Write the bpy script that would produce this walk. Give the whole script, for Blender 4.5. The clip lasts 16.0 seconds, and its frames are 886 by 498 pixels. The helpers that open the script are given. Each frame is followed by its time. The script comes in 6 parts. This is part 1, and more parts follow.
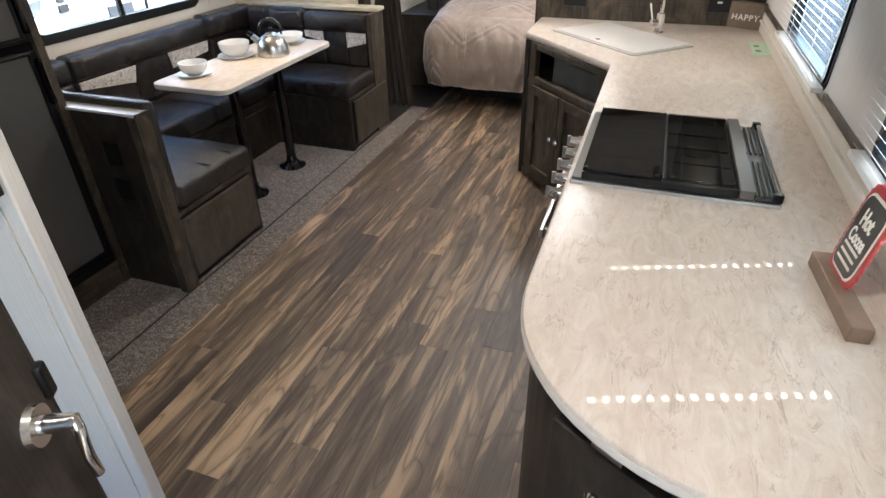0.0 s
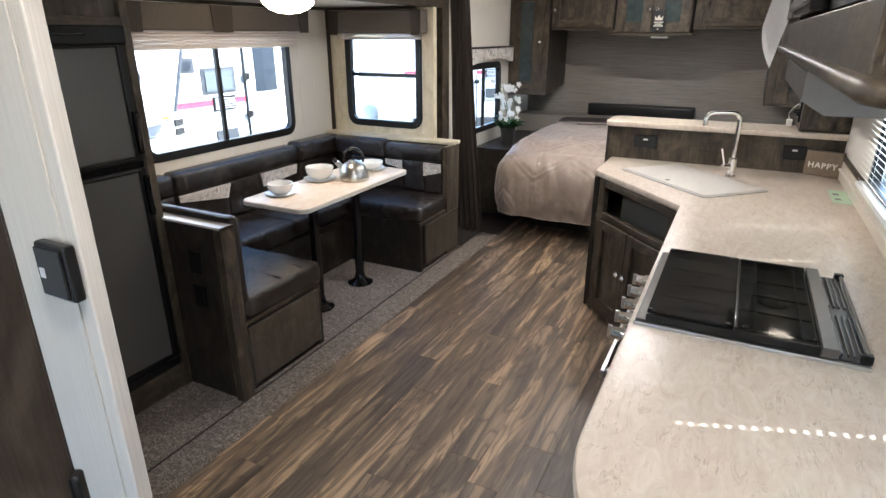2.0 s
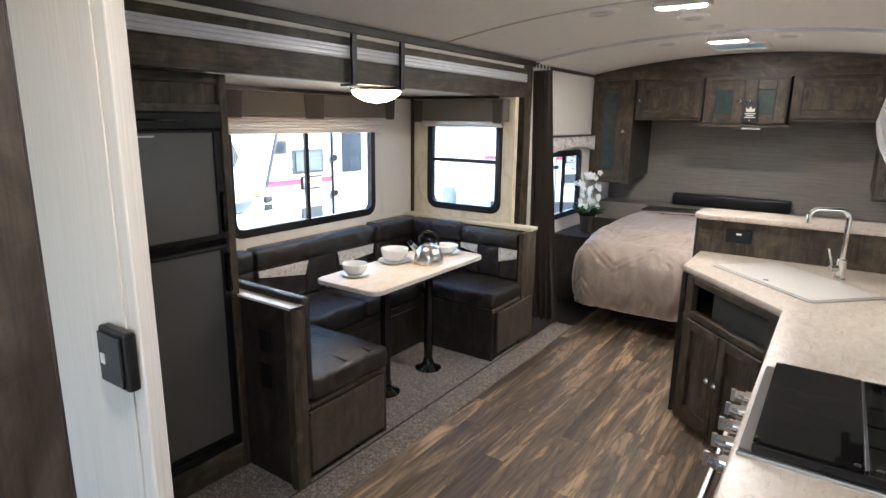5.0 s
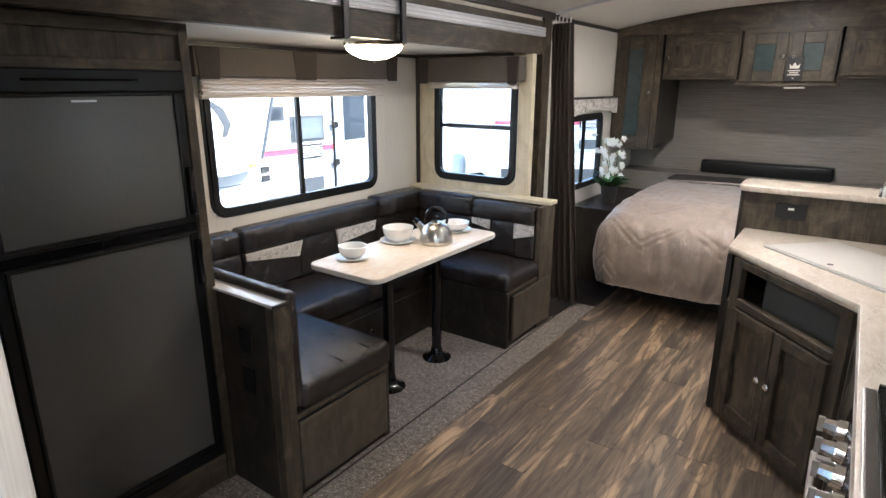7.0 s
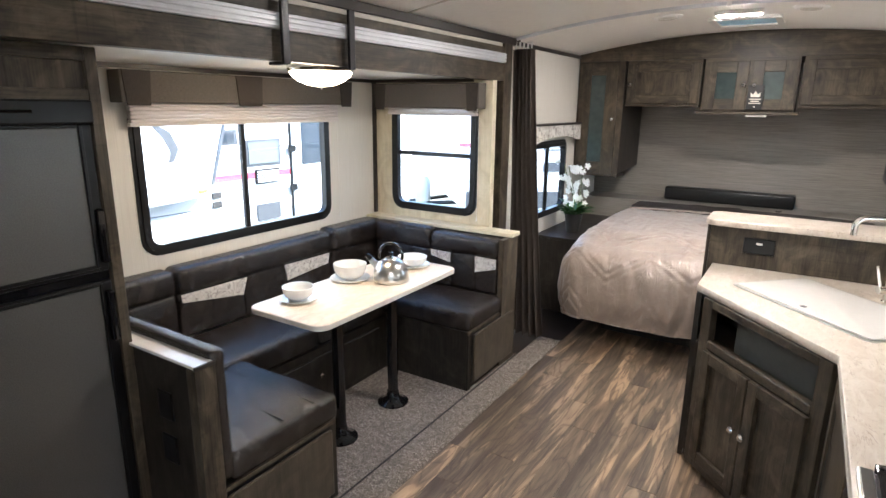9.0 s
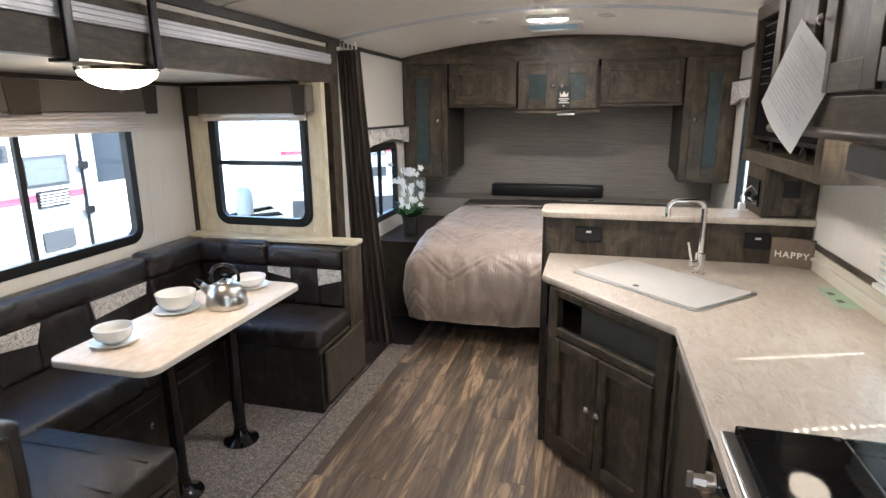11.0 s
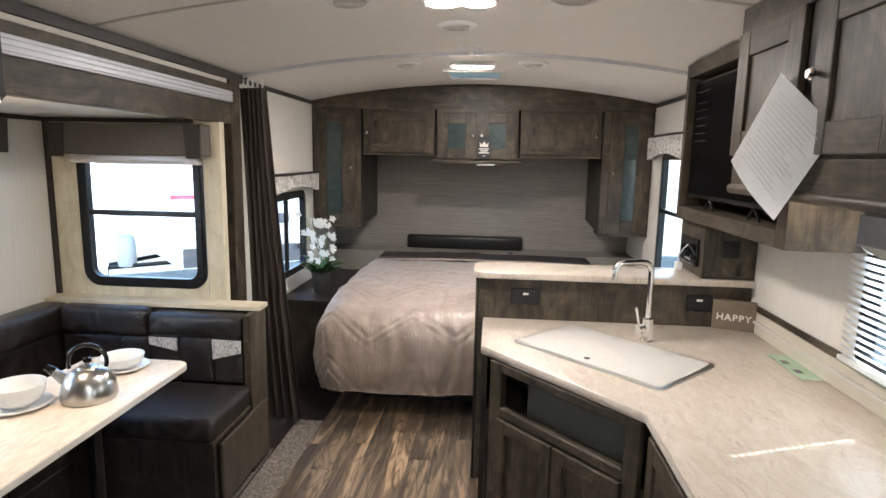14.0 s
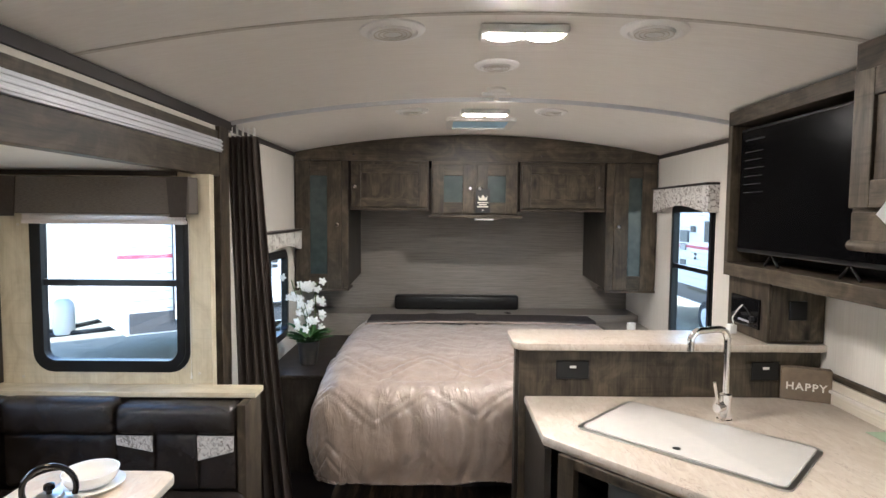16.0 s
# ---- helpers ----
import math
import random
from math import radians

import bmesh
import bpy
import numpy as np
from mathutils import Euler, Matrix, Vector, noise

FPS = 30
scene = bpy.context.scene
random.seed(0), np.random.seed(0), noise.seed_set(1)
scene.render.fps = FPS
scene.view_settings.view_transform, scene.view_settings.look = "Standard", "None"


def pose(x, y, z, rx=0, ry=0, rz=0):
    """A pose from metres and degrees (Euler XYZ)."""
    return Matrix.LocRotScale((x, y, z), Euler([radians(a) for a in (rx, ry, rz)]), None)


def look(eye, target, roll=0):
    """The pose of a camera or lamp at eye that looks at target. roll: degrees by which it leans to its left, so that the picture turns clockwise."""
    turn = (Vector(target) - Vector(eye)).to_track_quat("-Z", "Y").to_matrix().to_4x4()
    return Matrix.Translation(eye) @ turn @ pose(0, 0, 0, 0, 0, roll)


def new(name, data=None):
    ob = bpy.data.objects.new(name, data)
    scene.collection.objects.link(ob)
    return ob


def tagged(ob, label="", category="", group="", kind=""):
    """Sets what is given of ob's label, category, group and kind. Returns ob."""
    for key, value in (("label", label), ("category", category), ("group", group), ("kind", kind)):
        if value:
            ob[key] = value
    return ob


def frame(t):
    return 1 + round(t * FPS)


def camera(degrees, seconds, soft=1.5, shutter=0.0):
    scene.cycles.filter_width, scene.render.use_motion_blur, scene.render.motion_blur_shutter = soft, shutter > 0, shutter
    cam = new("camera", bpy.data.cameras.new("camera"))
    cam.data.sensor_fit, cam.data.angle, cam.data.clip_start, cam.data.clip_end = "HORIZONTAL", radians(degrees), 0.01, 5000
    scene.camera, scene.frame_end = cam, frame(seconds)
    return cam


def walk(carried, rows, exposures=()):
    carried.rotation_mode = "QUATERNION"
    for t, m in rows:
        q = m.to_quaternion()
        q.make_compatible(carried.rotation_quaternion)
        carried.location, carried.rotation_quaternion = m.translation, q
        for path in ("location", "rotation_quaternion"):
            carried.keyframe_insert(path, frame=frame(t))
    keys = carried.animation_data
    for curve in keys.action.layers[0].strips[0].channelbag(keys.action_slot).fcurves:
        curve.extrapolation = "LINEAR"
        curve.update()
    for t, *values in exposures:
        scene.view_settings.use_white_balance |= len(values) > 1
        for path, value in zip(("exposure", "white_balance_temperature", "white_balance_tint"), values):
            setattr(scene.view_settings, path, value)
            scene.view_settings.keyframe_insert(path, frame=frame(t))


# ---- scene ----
EXPOSURES = ((0.0, 3.2, 5960, 9), (3.0, 3.26, 5920, 9), (6.5, 3.22, 5960, 9), (7.5, 3.36, 5940, 9), (8.0, 3.58, 5940, 9), (9.0, 3.6, 5960, 9), (10.0, 3.25, 5960, 9), (13.5, 3.34, 6000, 9), (14.5, 3.4, 6010, 9), (16.0, 3.32, 6000, 9))
EXPO = 3.3
cam = camera(75.2, 16.0)
PATH = [
    (0, (0.617, 0.28, 1.574), (0.049, 1.868, 0.499), -1.0),
    (0.5, (0.614, 0.286, 1.577), (-0.012, 1.913, 0.597), -0.4),
    (1, (0.615, 0.29, 1.58), (-0.082, 1.949, 0.709), 0.2),
    (1.5, (0.619, 0.292, 1.591), (-0.156, 1.954, 0.792), 0.1),
    (2, (0.63, 0.305, 1.591), (-0.215, 1.978, 0.892), -0.0),
    (2.5, (0.63, 0.308, 1.599), (-0.317, 1.972, 1.021), 0.0),
    (3, (0.628, 0.298, 1.606), (-0.405, 1.945, 1.136), 0.4),
    (3.5, (0.628, 0.293, 1.608), (-0.463, 1.917, 1.192), 0.7),
    (4, (0.622, 0.301, 1.607), (-0.5, 1.912, 1.222), 1.4),
    (6.5, (0.408, 0.639, 1.599), (-0.662, 2.24, 1.058), -0.4),
    (7, (0.352, 0.72, 1.582), (-0.76, 2.289, 1.032), 0.2),
    (7.5, (0.368, 0.814, 1.597), (-0.95, 2.216, 1.052), -0.1),
    (8, (0.404, 0.878, 1.602), (-1.011, 2.191, 1.081), 0.5),
    (8.5, (0.375, 0.909, 1.595), (-0.986, 2.28, 1.079), 0.4),
    (9, (0.279, 0.936, 1.622), (-0.75, 2.58, 1.136), 0.7),
    (9.5, (0.188, 0.999, 1.609), (-0.559, 2.81, 1.205), 0.9),
    (10, (0.159, 1.002, 1.602), (-0.449, 2.864, 1.197), 0.3),
    (12.5, (0.094, 1.06, 1.608), (-0.276, 2.948, 1.062), -0.2),
    (13, (0.052, 1.093, 1.611), (-0.222, 3.013, 1.123), 0.4),
    (13.5, (0.01, 1.228, 1.573), (-0.181, 3.177, 1.169), 0.7),
    (14, (-0.034, 1.359, 1.616), (-0.201, 3.327, 1.303), 1.1),
    (14.5, (-0.078, 1.533, 1.597), (-0.207, 3.527, 1.499), 2.0),
    (15, (-0.175, 1.613, 1.624), (-0.426, 3.596, 1.551), 0.9),
    (15.5, (-0.315, 1.662, 1.635), (-0.375, 3.661, 1.607), 1.2),
    (16, (-0.418, 1.713, 1.619), (-0.41, 3.709, 1.491), 0.5),
]
walk(cam, [(t, look(eye, target, roll)) for t, eye, target, roll in PATH], EXPOSURES)

# ---- world, sun, lamps ----
world = bpy.data.worlds.new("world")
scene.world = world
world.use_nodes = True
_wn = world.node_tree
_sky = _wn.nodes.new("ShaderNodeTexSky")
_sky.sky_type, _sky.sun_disc = "NISHITA", False
SUN_DIR = Vector((0.68, 0.245, 0.70)).normalized()
_sky.sun_elevation = math.asin(SUN_DIR.z)
_sky.sun_rotation = math.atan2(SUN_DIR.x, SUN_DIR.y)
_wn.links.new(_sky.outputs[0], _wn.nodes["Background"].inputs[0])
_wn.nodes["Background"].inputs[1].default_value = 0.15
sun = new("sun", bpy.data.lights.new("sun", "SUN"))
sun.data.energy, sun.data.angle, sun.data.color = 3.3, radians(0.5), (1, 0.95, 0.88)
sun.matrix_world = look((0, 0, 10), Vector((0, 0, 10)) - SUN_DIR)
scene.view_settings.exposure = EXPO


LED = (1.0, 0.89, 0.79)


# ---- materials ----
class Nodes:
    """A small builder of node materials."""

    def __init__(self, name, rough=0.5, metal=0.0):
        self.m = bpy.data.materials.new(name)
        self.m.use_nodes = True
        self.t = self.m.node_tree
        self.b = self.t.nodes["Principled BSDF"]
        self.b.inputs["Roughness"].default_value, self.b.inputs["Metallic"].default_value = rough, metal

    def put(self, kind, **values):
        n = self.t.nodes.new(kind)
        for k, v in values.items():
            if k in n.inputs:
                n.inputs[k].default_value = v
            else:
                n.inputs[k.replace("_", " ")].default_value = v
        return n

    def link(self, a, b):
        self.t.links.new(a, b)

    def coords(self, scale=(1, 1, 1), rnd=0.0, rot=(0, 0, 0)):
        c = self.put("ShaderNodeTexCoord")
        out = c.outputs["Object"]
        if rnd:
            i = self.put("ShaderNodeObjectInfo")
            mul = self.put("ShaderNodeVectorMath")
            mul.operation = "MULTIPLY"
            comb = self.put("ShaderNodeCombineXYZ")
            for k in range(3):
                self.link(i.outputs["Random"], comb.inputs[k])
            self.link(comb.outputs[0], mul.inputs[0])
            mul.inputs[1].default_value = (rnd, rnd * 1.7, rnd * 2.3)
            add = self.put("ShaderNodeVectorMath")
            self.link(out, add.inputs[0])
            self.link(mul.outputs[0], add.inputs[1])
            out = add.outputs[0]
        mp = self.put("ShaderNodeMapping")
        mp.inputs["Scale"].default_value, mp.inputs["Rotation"].default_value = scale, rot
        self.link(out, mp.inputs[0])
        return mp.outputs[0]

    def noise(self, vec, scale, detail=4, rough=0.55, dist=0.0):
        n = self.put("ShaderNodeTexNoise", Scale=scale, Detail=detail, Roughness=rough, Distortion=dist)
        self.link(vec, n.inputs["Vector"])
        return n.outputs["Fac"]

    def wave(self, vec, scale, dist=3, detail=2, dscale=1.0, bands="X"):
        n = self.put("ShaderNodeTexWave", Scale=scale, Distortion=dist, Detail=detail)
        n.inputs["Detail Scale"].default_value = dscale
        n.bands_direction = bands
        self.link(vec, n.inputs["Vector"])
        return n.outputs["Fac"]

    def ramp(self, fac, stops):
        r = self.put("ShaderNodeValToRGB")
        e = r.color_ramp.elements
        while len(e) < len(stops):
            e.new(0.5)
        for el, (p, c) in zip(e, stops):
            el.position, el.color = p, (*c, 1) if len(c) == 3 else c
        self.link(fac, r.inputs[0])
        return r.outputs[0]

    def mix(self, fac, a, b, mode="MIX"):
        n = self.put("ShaderNodeMix")
        n.data_type, n.blend_type = "RGBA", mode
        for sock, v in ((n.inputs[0], fac), (n.inputs[6], a), (n.inputs[7], b)):
            if isinstance(v, (int, float)):
                sock.default_value = v
            elif isinstance(v, tuple):
                sock.default_value = (*v, 1)
            else:
                self.link(v, sock)
        return n.outputs[2]

    def color(self, c):
        if isinstance(c, tuple):
            self.b.inputs["Base Color"].default_value = (*c, 1)
        else:
            self.link(c, self.b.inputs["Base Color"])
        return self

    def rough(self, sock):
        self.link(sock, self.b.inputs["Roughness"])
        return self

    def bump(self, height, strength=0.2, dist=0.002):
        n = self.put("ShaderNodeBump", Strength=strength, Distance=dist)
        self.link(height, n.inputs["Height"])
        self.link(n.outputs[0], self.b.inputs["Normal"])
        return self


def sv(axis, along, across):
    """Scales for grain that runs along one axis."""
    s = [across] * 3
    s["xyz".index(axis)] = along
    return tuple(s)


def wood(name, axis, dark, mid, light, rough=0.42, knots=True, gloss_var=0.1):
    n = Nodes(name, rough)
    v = n.coords(sv(axis, 1.6, 16), rnd=7)
    g1 = n.noise(v, 1.0, 7, 0.66, 1.1)
    g2 = n.noise(n.coords(sv(axis, 5, 150), rnd=3), 1.0, 3, 0.6)
    blot = n.noise(n.coords(sv(axis, 3.0, 5), rnd=5), 1.6, 5, 0.62, 1.6)
    c = n.ramp(g1, [(0.33, dark), (0.5, mid), (0.7, light)])
    c = n.mix(0.6, c, n.ramp(blot, [(0.34, dark), (0.5, mid), (0.66, light)]))
    c = n.mix(0.22, c, n.ramp(g2, [(0.35, dark), (0.7, light)]))
    saw = n.noise(n.coords(sv(axis, 90, 3), rnd=9), 1.0, 2, 0.5)
    c = n.mix(n.ramp(saw, [(0.60, (0, 0, 0)), (0.72, (0.28, 0.28, 0.28))]), c, dark)
    if knots:
        vor = n.put("ShaderNodeTexVoronoi", Scale=1.0, Randomness=1.0)
        n.link(n.coords(sv(axis, 2.2, 5.5), rnd=11), vor.inputs["Vector"])
        k = n.ramp(vor.outputs["Distance"], [(0.03, (1, 1, 1)), (0.13, (0, 0, 0))])
        c = n.mix(k, c, tuple(q * 0.35 for q in dark))
    n.b.inputs["Specular IOR Level"].default_value = 0.28
    n.color(c)
    n.bump(g2, 0.25, 0.001)
    return n.m


WD, WM, WL = (0.0115, 0.0088, 0.0068), (0.052, 0.0405, 0.0285), (0.142, 0.114, 0.079)
WOOD_V = wood("rustic_wood_upright", "z", WD, WM, WL)
WOOD_X = wood("rustic_wood_across", "x", WD, WM, WL)
WOOD_Y = wood("rustic_wood_along", "y", WD, WM, WL)
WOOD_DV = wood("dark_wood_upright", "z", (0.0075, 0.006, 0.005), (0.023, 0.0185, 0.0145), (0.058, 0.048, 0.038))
BENCH_DOOR = wood("olive_bench_door_wood", "z", (0.032, 0.026, 0.019), (0.068, 0.055, 0.040), (0.105, 0.086, 0.063), 0.34, knots=False)
WOOD_DOOR = wood("dark_door_wood", "z", (0.009, 0.007, 0.0055), (0.034, 0.0265, 0.0205), (0.082, 0.066, 0.052))
WOOD_EDGE = Nodes("dark_edge_trim", 0.4).color((0.022, 0.016, 0.014)).m
LIGHT_WOOD = wood("pale_ash_panel", "z", (0.46, 0.40, 0.28), (0.62, 0.56, 0.42), (0.74, 0.68, 0.54), 0.5, knots=False)
LIGHT_WOOD_X = wood("pale_ash_cap", "x", (0.46, 0.40, 0.28), (0.62, 0.56, 0.42), (0.74, 0.68, 0.54), 0.4, knots=False)


def linen(name, c1, c2, axis, rough=0.6, a=3, b=260, bumpy=0.12):
    n = Nodes(name, rough)
    f = n.noise(n.coords(sv(axis, a, b)), 1.0, 3, 0.7)
    g = n.noise(n.coords((1, 1, 1)), 2.0, 3)
    c = n.ramp(f, [(0.3, c1), (0.7, c2)])
    c = n.mix(n.ramp(g, [(0.3, (0, 0, 0)), (0.8, (0.35, 0.35, 0.35))]), c, c1)
    n.color(c).bump(f, bumpy, 0.0008)
    return n.m


WALL = linen("cream_wall_panel", (0.60, 0.565, 0.51), (0.72, 0.69, 0.63), "z")
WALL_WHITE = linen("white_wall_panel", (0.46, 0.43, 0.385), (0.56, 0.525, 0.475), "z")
CEIL = linen("cream_ceiling_panel", (0.82, 0.79, 0.74), (0.90, 0.875, 0.83), "x", 0.5, 3, 90, 0.05)
CEIL.node_tree.nodes["Principled BSDF"].inputs["Specular IOR Level"].default_value = 0.30
HEADWALL = linen("grey_grasscloth_panel", (0.17, 0.15, 0.129), (0.32, 0.29, 0.255), "x", 0.45, 5, 230, 0.15)
BEIGE_BACK = linen("cream_backsplash", (0.52, 0.47, 0.38), (0.64, 0.59, 0.50), "y", 0.35)


def marble(name, lift=1.0, vein=1.0):
    n = Nodes(name, 0.33)
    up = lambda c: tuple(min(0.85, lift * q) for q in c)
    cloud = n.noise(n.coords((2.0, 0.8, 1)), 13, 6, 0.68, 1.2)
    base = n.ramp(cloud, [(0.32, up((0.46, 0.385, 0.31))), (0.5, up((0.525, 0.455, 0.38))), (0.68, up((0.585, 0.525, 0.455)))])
    f = n.noise(n.coords((2.4, 0.6, 1)), 10, 6, 0.66, 1.3)
    m = n.put("ShaderNodeMath")
    m.operation = "PINGPONG"
    k = n.put("ShaderNodeMath")
    k.operation = "MULTIPLY"
    n.link(f, k.inputs[0])
    k.inputs[1].default_value = 5.0
    n.link(k.outputs[0], m.inputs[0])
    m.inputs[1].default_value = 0.5
    veins = n.ramp(m.outputs[0], [(0.0, (1, 1, 1)), (0.035, (0.6, 0.6, 0.6)), (0.12, (0, 0, 0))])
    patch = n.ramp(n.noise(n.coords((1, 0.7, 1)), 11, 5, 0.7, 0.8), [(0.42, (0.08, 0.08, 0.08)), (0.62, (0.85, 0.85, 0.85))])
    n.color(n.mix(n.mix(1.0, veins, patch, "MULTIPLY"), base, tuple(vein * q + (1 - vein) * 0.62 for q in up((0.27, 0.205, 0.155)))))
    return n.m


COUNTER = marble("veined_cream_laminate")
# worktop laminate lifted: the window's glare on the table is in the colour
TABLE_TOP = marble("veined_laminate_with_glare", 1.55, 0.45)


def simple(name, c, rough=0.5, metal=0.0, vary=0.12, scale=30, bump=0.05):
    n = Nodes(name, rough, metal)
    f = n.noise(n.coords((1, 1, 1), rnd=5), scale, 4, 0.6)
    n.color(n.ramp(f, [(0.3, tuple(q * (1 - vary) for q in c)), (0.7, tuple(min(1, q * (1 + vary)) for q in c))]))
    if bump:
        n.bump(f, bump, 0.001)
    return n.m


BLACK = simple("black_plastic", (0.006, 0.006, 0.0065), 0.32)
BLACK.node_tree.nodes["Principled BSDF"].inputs["Specular IOR Level"].default_value = 0.35
BLACK_GLOSS = simple("black_lacquer", (0.006, 0.006, 0.007), 0.05, bump=0)
CHROME = simple("polished_nickel", (0.75, 0.73, 0.70), 0.14, 1.0, 0.03, bump=0)
STEEL = Nodes("brushed_steel", 0.28, 1.0)
STEEL.color((0.55, 0.54, 0.52)).bump(STEEL.noise(STEEL.coords((2, 200, 200)), 1, 2), 0.1, 0.0005)
STEEL = STEEL.m
WHITE_PLASTIC = simple("white_plastic", (0.74, 0.73, 0.70), 0.35, vary=0.03)
# near-white base colour holds the window's reflection on the arm wall cap
CAP_SHEEN = simple("gloss_laminate_painted_sheen", (0.72, 0.70, 0.66), 0.18, vary=0.03, bump=0)
DISC_WHITE = simple("bright_white_plastic", (0.88, 0.87, 0.85), 0.35, vary=0.02, bump=0)
CERAMIC = simple("white_porcelain", (0.80, 0.80, 0.78), 0.12, vary=0.02, bump=0)
SCREEN = simple("matte_black_screen", (0.003, 0.003, 0.0035), 0.2, bump=0)
SCREEN.node_tree.nodes["Principled BSDF"].inputs["Specular IOR Level"].default_value = 0.04
STICKER = simple("dark_grey_print", (0.012, 0.012, 0.013), 0.6)
SINK = simple("white_composite", (0.60, 0.575, 0.54), 0.28, vary=0.03)
ALU = simple("white_aluminium", (0.60, 0.61, 0.64), 0.35, 0.2, vary=0.04)
GREEN = simple("pale_green_card", (0.40, 0.53, 0.38), 0.6, vary=0.05)
CARD = simple("brown_block", (0.17, 0.125, 0.085), 0.6, vary=0.15)
PAPER = simple("white_paper", (0.80, 0.80, 0.80), 0.22, vary=0.03, scale=60)
FOOT_WOOD = simple("brown_sign_foot", (0.20, 0.135, 0.09), 0.5)
INK = simple("grey_ink", (0.52, 0.52, 0.54), 0.7, vary=0.1)
RED = simple("red_print", (0.42, 0.05, 0.05), 0.4, vary=0.1)
SLATE = simple("charcoal_print", (0.06, 0.055, 0.05), 0.4)
LETTER = simple("cream_letters", (0.78, 0.74, 0.66), 0.6, vary=0.03)
RUBBER = simple("tyre_rubber", (0.02, 0.02, 0.02), 0.8)
CURTAIN = linen("brown_curtain_cloth", (0.075, 0.060, 0.050), (0.17, 0.138, 0.118), "z", 0.8, 40, 500, 0.2)
FABRIC_DARK = linen("dark_brown_fabric", (0.03, 0.024, 0.021), (0.07, 0.057, 0.05), "z", 0.85, 40, 500, 0.2)
VALANCE = linen("taupe_woven_fabric", (0.075, 0.065, 0.055), (0.15, 0.132, 0.115), "x", 0.85, 60, 400, 0.3)
VALANCE_Y = linen("taupe_woven_fabric_side", (0.075, 0.065, 0.055), (0.15, 0.132, 0.115), "y", 0.85, 60, 400, 0.3)
SHADE = linen("pleated_white_shade", (0.62, 0.56, 0.54), (0.74, 0.69, 0.68), "z", 0.8)
BLIND = simple("white_blind_slat", (0.80, 0.80, 0.79), 0.35, vary=0.02, bump=0)
_bt = BLIND.node_tree
_tl, _mx = _bt.nodes.new("ShaderNodeBsdfTranslucent"), _bt.nodes.new("ShaderNodeMixShader")
_tl.inputs[0].default_value, _mx.inputs[0].default_value = (0.88, 0.88, 0.86, 1), 0.68
_bt.links.new(_bt.nodes["Principled BSDF"].outputs[0], _mx.inputs[1])
_bt.links.new(_tl.outputs[0], _mx.inputs[2])
_bt.links.new(_mx.outputs[0], _bt.nodes["Material Output"].inputs[0])


def leather():
    n = Nodes("dark_brown_leatherette", 0.22)
    n.b.inputs["Specular IOR Level"].default_value = 0.62
    v = n.coords((1, 1, 1), rnd=4)
    w = n.noise(v, 5, 3, 0.5, 1.2)
    crease = n.noise(n.coords((1, 1, 1), rnd=6), 16, 3, 0.55, 2.4)
    vor = n.put("ShaderNodeTexVoronoi", Scale=380)
    n.link(v, vor.inputs["Vector"])
    mixed = n.mix(0.12, n.mix(0.38, w, crease), vor.outputs["Distance"])
    n.color(n.ramp(w, [(0.3, (0.013, 0.0105, 0.0095)), (0.7, (0.030, 0.024, 0.0215))]))
    n.bump(mixed, 0.6, 0.014)
    return n.m


LEATHER = leather()


def print_fabric(name, size):
    n = Nodes(name, 0.8)
    v = n.coords((1, 1, 1), rnd=3)
    w = n.noise(v, size, 3, 0.55, 2.6)
    pale, ink = (0.64, 0.62, 0.59), (0.16, 0.14, 0.125)
    n.color(n.ramp(w, [(0.455, pale), (0.48, ink), (0.505, ink), (0.53, pale)]))
    return n.m


PRINT = print_fabric("white_fabric_with_fine_print", 22)
BRANCH_PRINT = print_fabric("white_fabric_with_branch_print", 11)


def frosted():
    n = Nodes("etched_green_glass", 0.12)
    n.color(n.ramp(n.noise(n.coords((1, 1, 1)), 20, 2), [(0.3, (0.034, 0.050, 0.050)), (0.7, (0.052, 0.072, 0.072))]))
    return n.m


ETCHED = frosted()


def fridge_mat():
    n = Nodes("charcoal_fridge_panel", 0.29)
    f = n.noise(n.coords((300, 300, 300)), 1, 2)
    n.color(n.ramp(f, [(0.3, (0.068, 0.064, 0.061)), (0.7, (0.098, 0.094, 0.09))])).bump(f, 0.25, 0.0006)
    return n.m


FRIDGE = fridge_mat()


def carpet():
    n = Nodes("brown_cut_pile_carpet", 0.95)
    v = n.coords((1, 1, 1))
    f = n.noise(v, 160, 4, 0.75)
    g = n.noise(v, 9, 3, 0.6)
    c = n.ramp(f, [(0.36, (0.065, 0.052, 0.042)), (0.5, (0.215, 0.182, 0.154)), (0.62, (0.50, 0.445, 0.39))])
    h = n.noise(v, 48, 3, 0.6)
    c = n.mix(n.ramp(h, [(0.42, (0, 0, 0)), (0.62, (0.55, 0.55, 0.55))]), c, (0.085, 0.068, 0.056))
    c = n.mix(n.ramp(g, [(0.3, (0, 0, 0)), (0.7, (0.3, 0.3, 0.3))]), c, (0.12, 0.098, 0.08))
    n.color(c).bump(f, 0.9, 0.006)
    return n.m


CARPET = carpet()


